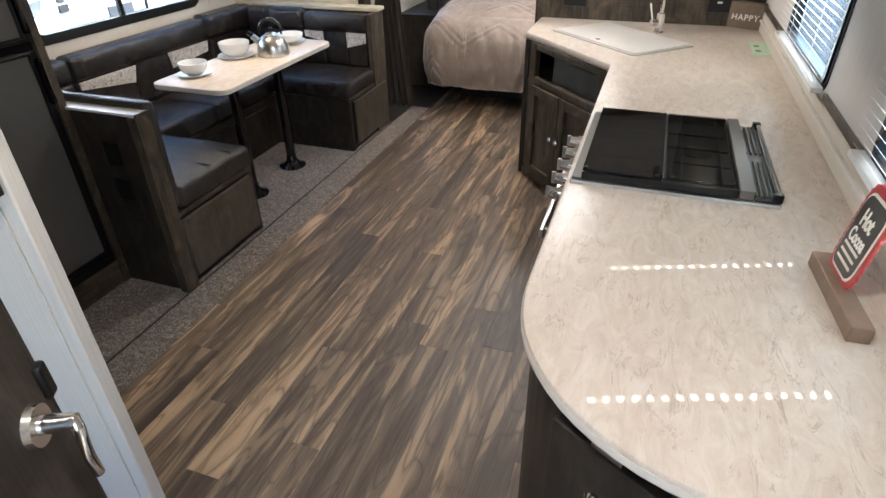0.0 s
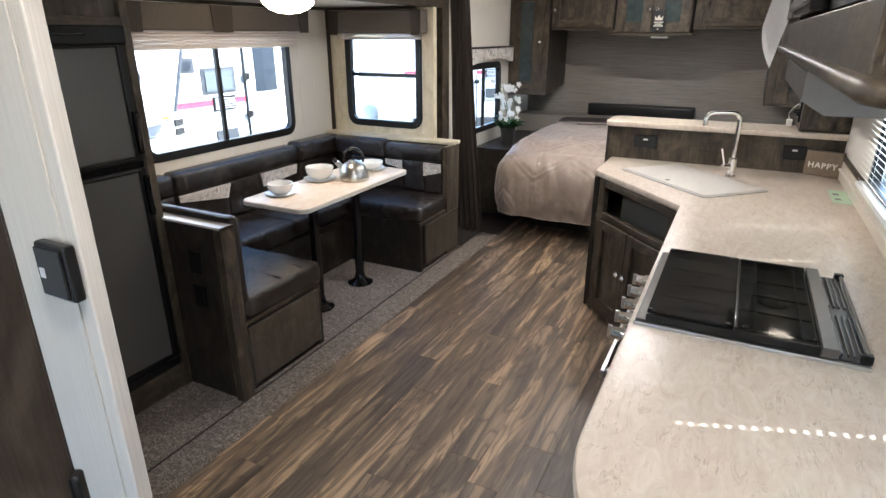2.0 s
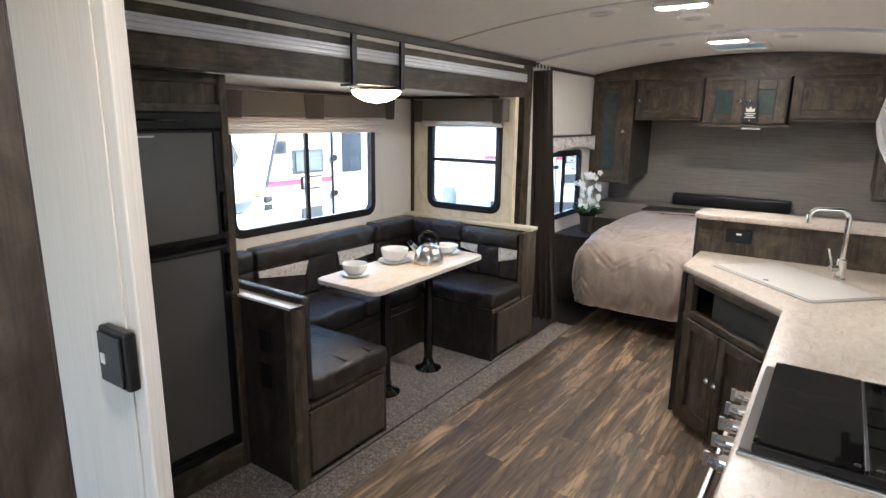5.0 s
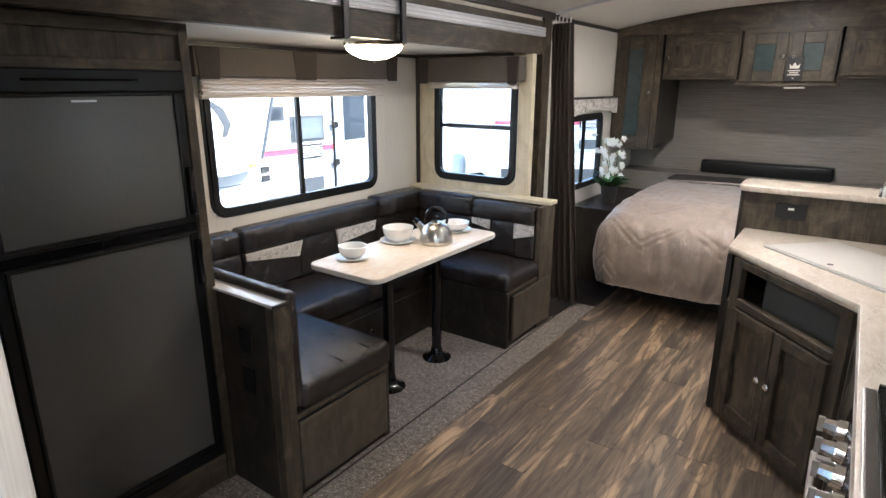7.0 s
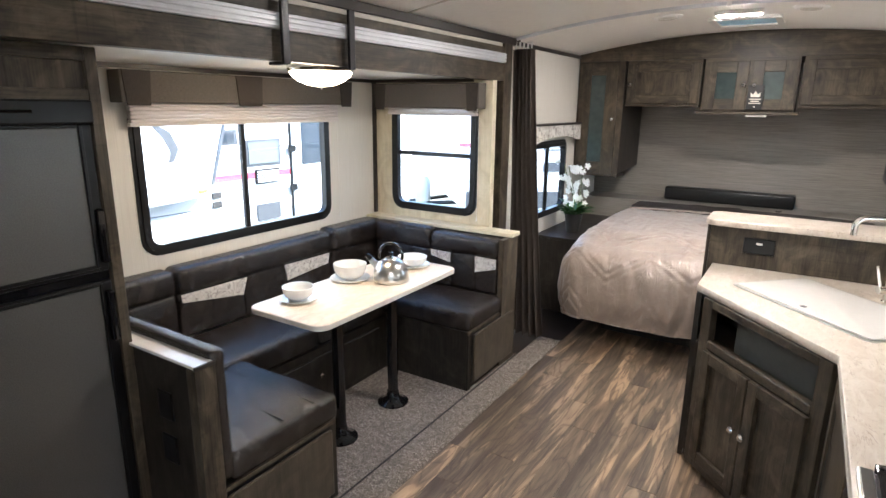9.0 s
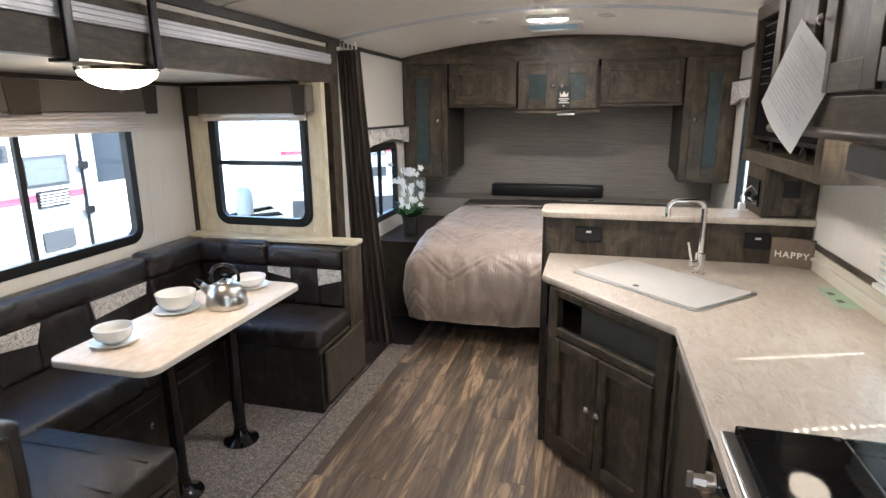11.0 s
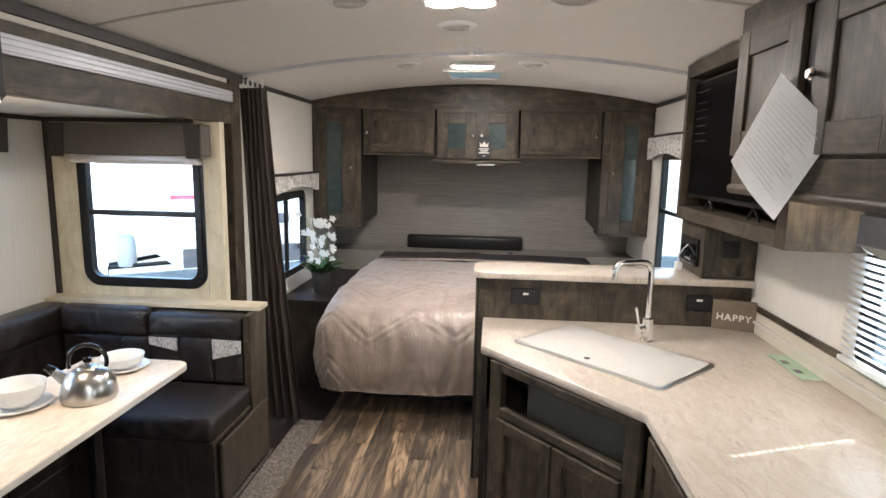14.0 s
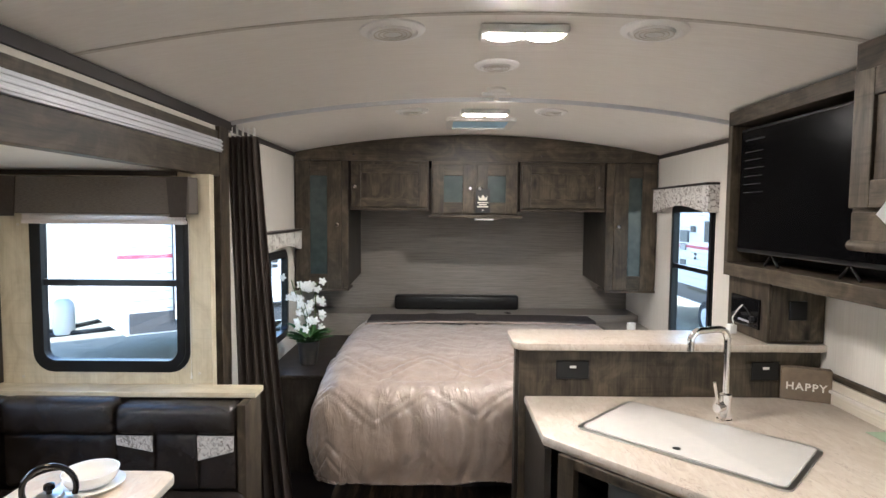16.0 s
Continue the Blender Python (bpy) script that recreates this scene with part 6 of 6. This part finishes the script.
def counter_items():
    # the brown block with a word
    ang = math.atan2(-.16, .16)
    c = Vector((1.105, 4.045, CZ))
    t = thing("word_block", "brown wooden block with the word happy in cream letters", "sign", c)
    p0, p1 = Vector((1.0, 4.06, 0)), Vector((1.165, 3.985, 0))
    u = (p1 - p0).normalized()
    n = Vector((u.y, -u.x, 0))
    M = Matrix(((u.x, n.x, 0, p0.x), (u.y, n.y, 0, p0.y), (0, 0, 1, CZ), (0, 0, 0, 1)))
    Lw = (p1 - p0).length
    part("block", box(0, Lw, -.045, 0, 0.0005, .135, .003, 2, None, M), CARD, t)
    text_part("lettering", "HAPPY", 0.043, M @ Matrix.Translation((Lw / 2, .0015, .058)) @ Matrix.Rotation(radians(90), 4, "X"), LETTER, t)
    # green cards
    g = thing("green_card", "pale green card with small dark prints lying on the worktop", "card", (1.14, 3.56, CZ))
    part("sheet", box(1.085, 1.165, 3.42, 3.69, CZ + .0005, CZ + .002), GREEN, g)
    for y in (3.50, 3.60):
        part("print", box(1.10, 1.125, y - .018, y + .018, CZ + .0022, CZ + .003), SLATE, g)
    # cocoa sign on its wooden foot
    s = thing("cocoa_sign", "red and charcoal hot cocoa sign standing in a wooden foot", "sign", (1.05, 1.4, CZ))
    A, B = Vector((1.038, 1.53, 0)), Vector((1.058, 1.27, 0))
    v = (B - A).normalized()
    w = Vector((v.y, -v.x, 0))
    M = Matrix(((v.x, w.x, 0, A.x), (v.y, w.y, 0, A.y), (0, 0, 1, CZ), (0, 0, 0, 1)))
    part("foot", box(0, .265, -.02, .02, .0005, .035, .003, 2, None, M), FOOT_WOOD, s)
    M = M @ Matrix.Translation((.012, 0, 0)) @ Matrix.Diagonal((.62, 1, .97, 1))
    lean = Matrix.Rotation(radians(8), 4, "X")
    b = prism(scallop(.13, .13, .098, .102, 40), -.003, .003, axis="y")
    b.transform(M @ lean)
    part("plaque", b, RED, s, "scalloped red board")
    b = prism(rounded(.046, .214, .045, .215, .035), .0035, .005, axis="y")
    b.transform(M @ lean)
    part("white_border", b, LETTER, s)
    b = prism(rounded(.052, .208, .051, .209, .03), .0055, .0065, axis="y")
    b.transform(M @ lean)
    part("charcoal_field", b, SLATE, s)
    for k, (txt, size, vz) in enumerate((("Hot", .05, .165), ("Cocoa", .042, .125))):
        text_part("lettering", txt, size, M @ lean @ Matrix.Translation((.13, .0072, vz)) @ Matrix.Rotation(radians(90), 4, "X"), LETTER, s)
    for k in range(3):
        part("print_bar", box(.075, .185, .0068, .0078, .068 + .016 * k, .074 + .016 * k, 0, 1, None, M @ lean), LETTER, s)


def scallop(cx, cy, rx, ry, n):
    pts = []
    for k in range(n * 2):
        a = 2 * math.pi * k / (2 * n)
        r = 1.0 + (.035 if k % 2 else -.01)
        ca, sa = math.cos(a), math.sin(a)
        f = (abs(ca) ** 5 + abs(sa) ** 5) ** (-1 / 5)
        pts.append((cx + rx * r * ca * f, cy + ry * r * sa * f))
    return pts


def text_part(name, txt, size, m, mat, parent):
    cu = bpy.data.curves.new(name, "FONT")
    cu.body, cu.size, cu.align_x, cu.align_y, cu.extrude = txt, size, "CENTER", "CENTER", 0.0008
    cu.offset = size * 0.02
    cu.space_character = 1.18 if txt.isupper() else 1.0
    cu.resolution_u = 3
    tmp = bpy.data.objects.new(name, cu)
    me = bpy.data.meshes.new_from_object(tmp)
    bpy.data.objects.remove(tmp)
    me.transform(m)
    me.transform(Matrix.Translation(-where(parent)))
    me.materials.append(mat)
    ob = new(name, me)
    ob.parent = parent
    return ob


counter_items()


# ---- ceiling fittings ----
def ceiling_fittings():
    def led(x, y, lab):
        z = arch(x)
        t = thing("led_ceiling_light", lab, "ceiling light", (x, y, z - .04), "ceiling lights")
        part("housing", box(x - .135, x + .135, y - .055, y + .05, z - .028, z - .001, .008), WHITE_PLASTIC, t)
        for s in (-1, 1):
            out = []
            for k in range(13):
                a = math.pi * k / 12
                out.append((x + s * (.062 + .055 * math.cos(a)), y - .036 + .066 * max(0, math.sin(a)) ** .7))
            part("lens", prism(out, z - .0308, z - .0285), GLOW, t, "lit curved lens")

    led(-.17, 3.52, "lit twin-lens ceiling light in the kitchen")
    led(-.18, 4.95, "lit twin-lens ceiling light in the bedroom")
    # added lamp, never in view, to brighten the near end of the worktop
    led(.28, .55, "added unseen twin-lens ceiling light that brightens the near worktop")

    def speaker(x, y, r, lab, cat="speaker"):
        z = arch(x)
        tilt = Matrix.Translation((x, y, z)) @ Matrix.Rotation(math.atan(2 * .135 * (x + .16) / 1.34 ** 2), 4, "Y") @ Matrix.Translation((-x, -y, -z))
        t = thing("ceiling_" + cat, lab, cat, (x, y, z), "ceiling rounds")
        b = lathe([(0, -.001), (r * 1.0, -.001), (r, -.007), (r * .9, -.013), (r * .78, -.014), (r * .72, -.008), (0, -.008)], (x, y, z), 32)
        b.transform(tilt)
        part("bezel", b, DISC_WHITE, t, smooth=True)
        b = lathe([(0, -.009), (r * .62, -.009), (r * .60, -.016), (0, -.017)], (x, y, z), 28)
        b.transform(tilt)
        part("grille", b, WHITE_PLASTIC, t, smooth=True)
        for k in range(3):
            b = ring(rounded(x - r * (.3 + .14 * k), x + r * (.3 + .14 * k), y - r * (.3 + .14 * k), y + r * (.3 + .14 * k), r * (.29 + .14 * k)), rounded(x - r * (.27 + .14 * k), x + r * (.27 + .14 * k), y - r * (.27 + .14 * k), y + r * (.27 + .14 * k), r * (.26 + .14 * k)), z - .0185, z - .0165, "z")
            b.transform(tilt)
            part("grille_ring", b, CREAM_TRIM, t)

    speaker(-.57, 3.50, .10, "round white ceiling speaker")
    speaker(.22, 3.48, .10, "round white ceiling speaker")
    speaker(-.21, 3.95, .085, "round white ceiling vent", "vent")
    speaker(-.58, 4.90, .09, "round white ceiling vent over the bed", "vent")
    speaker(.18, 4.90, .09, "round white ceiling vent over the bed", "vent")
    z = arch(-.17)
    t = thing("sprinkler_fitting", "small white ceiling fitting with a swivel", "fitting", (-.17, 4.38, z - .05))
    part("base", lathe([(0, 0), (.045, 0), (.045, -.01), (.03, -.018), (0, -.018)], (-.17, 4.38, z - .001), 24), WHITE_PLASTIC, t, smooth=True)
    part("arm", box(-.235, -.105, 4.37, 4.39, z - .034, z - .019, .004), WHITE_PLASTIC, t)
    part("tip", rod((-.17, 4.38, z - .055), (-.17, 4.38, z - .02), .012, seg=12), WHITE_PLASTIC, t)
    # roof hatch; no opening above, the lid's bright blue paints the daylight
    h = thing("roof_hatch", "square white roof vent with a blue-tinted lid over the bed", "roof vent", (-.18, 5.35, z - .02))
    part("frame", ring(rounded(-.39, .03, 5.17, 5.57, .03), rounded(-.35, -.01, 5.21, 5.53, .02), z - .022, z - .001, "z"), WHITE_PLASTIC, h)
    part("lid", box(-.351, -.009, 5.209, 5.531, z - .012, z - .002), simple("blue_lid_painted_daylight", (0.42, 0.72, 0.95), .3), h, "blue tinted plastic lid with daylight painted into its colour")
    v = thing("ceiling_air_grille", "square white ceiling air grille near the entry", "air grille", (-.2, 2.5, z - .02))
    part("frame", ring(rounded(-.40, .02, 2.30, 2.70, .03), rounded(-.35, -.03, 2.35, 2.65, .015), z - .018, z - .001, "z"), WHITE_PLASTIC, v)
    for k in range(12):
        part("slat", box(-.348, -.032, 2.36 + .024 * k, 2.374 + .024 * k, z - .014, z - .004), ALU, v)


ceiling_fittings()


# ---- entry ----
def entry():
    Y = 0.893
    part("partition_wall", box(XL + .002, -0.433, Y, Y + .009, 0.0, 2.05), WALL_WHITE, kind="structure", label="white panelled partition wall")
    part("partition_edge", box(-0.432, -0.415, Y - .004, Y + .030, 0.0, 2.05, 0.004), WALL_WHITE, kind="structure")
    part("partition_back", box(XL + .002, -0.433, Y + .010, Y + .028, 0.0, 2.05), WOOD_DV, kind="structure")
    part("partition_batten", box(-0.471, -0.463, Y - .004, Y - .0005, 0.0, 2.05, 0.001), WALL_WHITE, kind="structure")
    t = thing("control_panel", "black wall-mounted control panel on the white partition", "control panel", (-.55, Y - .02, 1.1))
    part("case", box(-0.520, -0.424, Y - .028, Y - .0045, 1.115, 1.228, 0.006), BLACK, t)
    part("cover", box(-0.512, -0.432, Y - .034, Y - .0285, 1.123, 1.220, 0.003), BLACK_GLOSS, t)
    part("dial_mark", box(-0.502, -0.487, Y - .036, Y - .0345, 1.16, 1.18), INK, t)
    # frame of the added doorway, out of view
    f = thing("added_door_frame", "white frame of an unseen doorway added for daylight", "door frame", (XR + .02, -.47, 0), kind="structure")
    for a, c in ((-.85, -.82), (-.13, -.10)):
        part("jamb", box(XR - .006, XR + .046, a + .001, c - .001, 0.021, 1.919, .003), WHITE_PLASTIC, f)
    part("head", box(XR - .006, XR + .046, -.819, -.131, 1.89, 1.919, .003), WHITE_PLASTIC, f)
    # the open door
    E, az = Vector((-0.125, 0.649, 0)), radians(300)
    u = Vector((math.cos(az), math.sin(az), 0))
    n = Vector((-u.y, u.x, 0))
    if n.dot(Vector((.62, .3, 0)) - E) < 0:
        n = -n
    M = Matrix(((u.x, n.x, 0, E.x), (u.y, n.y, 0, E.y), (0, 0, 1, 0), (0, 0, 0, 1)))
    d = thing("open_door", "dark wood interior door standing open with a nickel lever", "door", E)
    part("leaf", box(0, .56, -.032, 0, 0.02, 1.96, .002, 2, None, M), WOOD_DOOR, d)
    part("edge_band", box(-.004, -.0005, -.032, 0, 0.02, 1.96, .001, 2, None, M), WOOD_EDGE, d)
    H = Vector((.06, 0, .955))
    b = rod(H, H + Vector((0, .010, 0)), .033, .030, 28)
    rod(H + Vector((0, .010, 0)), H + Vector((0, .055, 0)), .015, .011, 18, b)
    b.transform(M)
    h = part("handle", b, CHROME, d, "nickel door lever", smooth=True)
    b = tube([(H.x + .0, .052, H.z), (H.x + .012, .060, H.z - .004), (H.x + .02, .060, H.z - .05), (H.x + .015, .058, H.z - .095)], .008, 10)
    b.transform(M)
    part("lever", b, CHROME, h, smooth=True)
    b = box(-.010, .014, -.024, .010, .955, 1.015, .006)
    b.transform(M)
    part("latch", b, BLACK, d, "dark latch on the door edge")


entry()


# ---- outside ----
def bottle(m, x, y):
    b = lathe([(0, .55), (.14, .55), (.155, .62), (.155, .98), (.10, 1.06), (.04, 1.08), (0, 1.08)], (x, y, 0), 20)
    b.transform(m)
    return b


def utility_pole(x, y):
    t = thing("utility_pole", "tall weathered pole with a crossarm beyond the parked trailers", "pole", (x, y, -.95))
    part("post", lathe([(0, 0), (.11, 0), (.085, 5.0), (0, 5.0)], (x, y, -.95), 14), TRAILER_GREY, t, smooth=True)
    part("crossarm", box(x - .7, x + .7, y - .05, y + .05, 3.35, 3.46, .01), TRAILER_GREY, t)


def outside():
    part("ground", box(-400, 400, -400, 400, -1.06, -0.95), GROUND, kind="structure", label="pale gravel lot")

    def trailer(name, cx, cy, yaw, L, W, H, label):
        t = thing(name, label, "travel trailer", (cx, cy, -0.95), "parked trailers")
        M = Matrix.Translation((cx, cy, -0.95)) @ Matrix.Rotation(radians(yaw), 4, "Z")

        def pb(nm, x0, x1, y0, y1, z0, z1, mat, bev=0.0, par=t, lab=""):
            return part(nm, box(x0, x1, y0, y1, z0, z1, bev, 2, None, M), mat, par, lab)

        b = prism([(-L / 2, .6), (L / 2 - .35, .6), (L / 2 + .12, 1.0), (L / 2 + .3, 1.5), (L / 2 + .28, 2.0), (L / 2 + .05, H - .45), (L / 2 - .3, H - .12), (L / 2 - .7, H), (-L / 2 + .1, H), (-L / 2, H - .15)], -W / 2, W / 2, axis="y")
        b.transform(M)
        part("body", b, TRAILER_WHITE, t)
        for s in (-1, 1):
            y0, y1 = sorted((s * W / 2, s * (W / 2 + .006)))
            pb("stripe", -L / 2 + .1, L / 2 - .25, y0, y1, 1.80, 1.865, MAGENTA, lab="red side stripe")
            pb("lower_skirt", -L / 2 + .05, L / 2 - .4, y0, y1, .62, .95, TRAILER_GREY)
            for k in range(12):
                pb("groove", -L / 2 + .1, L / 2 - .3, y0, y1, 1.0 + .14 * k, 1.005 + .14 * k, TRAILER_GREY)
            for wx0, wx1, wz0, wz1 in ((-L / 2 + .5, -L / 2 + 1.5, 1.9, 2.4), (-.6, .1, 2.0, 2.4), (.62, .80, 2.19, 2.28), (.97, 1.36, 1.95, 2.17)):
                w = pb("window", wx0 - .05, wx1 + .05, y0, y1 + .01 if s > 0 else y1, wz0 - .03, wz1 + .03, TRAILER_GREY, .0)
                yy = (y1 + .011, y1 + .02) if s > 0 else (y0 - .012, y0 - .002)
                pb("pane", wx0, wx1, yy[0], yy[1], wz0, wz1, REFLECTION_GLASS if wx0 == .97 else DARK_GLASS, par=w)
            dd = pb("door", 1.56, 2.2, min(s * (W / 2 + .006), s * (W / 2 + .03)), max(s * (W / 2 + .006), s * (W / 2 + .03)), .8, 2.65, TRAILER_WHITE, .004)
            yy = sorted((s * (W / 2 + .031), s * (W / 2 + .04)))
            pb("door_window", 1.7, 2.06, *yy, 1.9, 2.4, DARK_GLASS, par=dd)
            for a0, a1, c0, c1 in ((1.54, 1.558, .78, 2.67), (2.202, 2.22, .78, 2.67), (1.559, 2.201, 2.652, 2.67)):
                pb("door_seal", a0, a1, *sorted((s * (W / 2 + .006), s * (W / 2 + .02))), c0, c1, BLACK, par=dd)
            for hz in (1.62, 2.05):
                pb("hinge", 1.50, 1.60, *sorted((s * (W / 2 + .031), s * (W / 2 + .05))), hz, hz + .07, BLACK, par=dd)
            pb("entry_step", 1.6, 2.15, *sorted((s * (W / 2 + .01), s * (W / 2 + .25))), .42, .50, BLACK)
            yv = sorted((s * (W / 2 + .007), s * (W / 2 + .02)))
            vt = pb("vent", 1.04, 1.37, *yv, 1.74, 1.89, BLACK, lab="black louvred vent")
            yl = sorted((s * (W / 2 + .021), s * (W / 2 + .03)))
            for k in range(5):
                pb("louvre", 1.06, 1.35, *yl, 1.755 + .026 * k, 1.765 + .026 * k, TRAILER_WHITE, par=vt)
            pb("hatch", 1.04, 1.36, *yv, 1.34, 1.52, TRAILER_GREY, lab="grey service hatch")
            for k in range(2):
                pb("lamp", .50, .60, *yv, 1.56 + .09 * k, 1.62 + .09 * k, RUBBER)
            for wx in (-.9, -.05):
                c0, c1 = M @ Vector((wx, s * (W / 2 - .22), .35)), M @ Vector((wx, s * (W / 2 + .01), .35))
                wh = part("tyre", rod(c0, c1, .35, seg=28), RUBBER, t)
                part("rim", rod(c1, M @ Vector((wx, s * (W / 2 + .02), .35)), .2, seg=20), ALU, wh)
            pb("fender", -1.3, .9, *yv, .86, .93, BLACK)
        pb("air_conditioner", -.6, .4, -.4, .4, H, H + .25, TRAILER_WHITE, .05)
        for s in (-1, 1):
            p0, p1 = M @ Vector((L / 2 - .3, s * .5, .62)), M @ Vector((L / 2 + 1.1, 0, .5))
            part("hitch_bar", rod(p0, p1, .04, seg=8), BLACK, t)
        part("jack", rod(M @ Vector((L / 2 + .75, 0, .05)), M @ Vector((L / 2 + .75, 0, 1.25)), .035, seg=12), ALU, t)
        pb("jack_head", L / 2 + .68, L / 2 + .82, -.07, .07, 1.15, 1.32, BLACK, .015)
        for s in (-1, 1):
            part("gas_bottle", bottle(M, L / 2 + .42, s * .18), TRAILER_WHITE, t, smooth=True)
        return t

    nose = thing("trailer_nose_cap", "white fifth-wheel nose with a grey swoosh parked outside the wide window", "travel trailer", (-4.47, 1.2, .7))
    side = [(4.78, 2.3), (4.53, 1.43), (4.36, .86), (4.26, .78), (4.02, .745), (3.0, .72), (-3.0, .72), (-3.0, 2.3)]
    part("shell", prism(side, -4.56, -4.42, axis="x", bevel=.02), TRAILER_WHITE, nose)
    part("swoosh", prism([(3.80, 1.43), (3.86, 1.43), (3.97, 1.36), (4.035, 1.22), (3.98, 1.11), (3.92, 1.10), (3.955, 1.20), (3.90, 1.31)], -4.419, -4.414, axis="x"), TRAILER_GREY, nose, "curved grey swoosh")
    part("edge_seal", tube([(-4.412, 4.77, 2.3), (-4.412, 4.52, 1.43), (-4.412, 4.345, .865)], .018, 8), TRAILER_GREY, nose)
    part("marker_lamp", box(-4.419, -4.40, 4.19, 4.28, .81, .835, .004), simple("amber_lens", (0.75, 0.42, 0.05), .3), nose, "amber marker lamp")
    part("support_leg", box(-4.53, -4.47, 3.2, 3.28, -.95, .735, .004), TRAILER_GREY, nose)
    part("support_leg", box(-4.53, -4.47, -1.6, -1.52, -.95, .735, .004), TRAILER_GREY, nose)
    trailer("travel_trailer", -5.8, 3.95, 90.5, 7.3, 2.4, 3.0, "white travel trailer with a red stripe parked beside the slide-out")
    trailer("travel_trailer", -3.6, 13.2, 215, 6.5, 2.4, 2.9, "white travel trailer with a red stripe parked further off")
    trailer("travel_trailer", 6.5, 14.0, 90, 7.5, 2.4, 3.0, "white travel trailer parked across the gravel")
    trailer("travel_trailer", 7.2, -1.0, 92, 7.5, 2.4, 3.0, "white travel trailer parked across the gravel near the entry")


outside()


# ---- floor planks, last ----
def planks():
    base = part("floor", box(-1.03, XR - .001, Y0, Y1 - .01, -0.0115, -0.0045), WOOD_EDGE, kind="structure", label="weathered acacia plank floor in grey-brown and honey streaks")
    W, L = 0.124, 1.235
    ends = {0: 1.61, 1: 1.906, 2: 1.385, 3: 2.35, 4: 1.767, 5: 2.55, 6: 2.02, 7: 1.90, 8: 2.195}
    rng = random.Random(12)
    cache = {}
    x = -0.94 - W
    col = -1
    while x < XR - .01:
        x0, x1 = max(x, -1.029), min(x + W, XR - .002)
        off = ends.get(col, rng.uniform(1.3, 2.5))
        y = off - math.ceil((off - Y0) / L) * L
        while y < Y1:
            a, c = max(y, Y0), min(y + L, Y1 - .012)
            if c - a > .03:
                key = (round(x1 - x0, 4), round(c - a, 4))
                if key not in cache:
                    g = box(0.0004, x1 - x0 - .0004, 0.0005, c - a - .0005, -0.004, 0.0, 0.0008, 1)
                    cache[key] = finish(g, "plank")
                    cache[key].materials.append(PLANK)
                ob = new("plank", cache[key])
                ob.parent = base
                ob.location = (x0, a, 0)
            y += L
        x += W
        col += 1


planks()
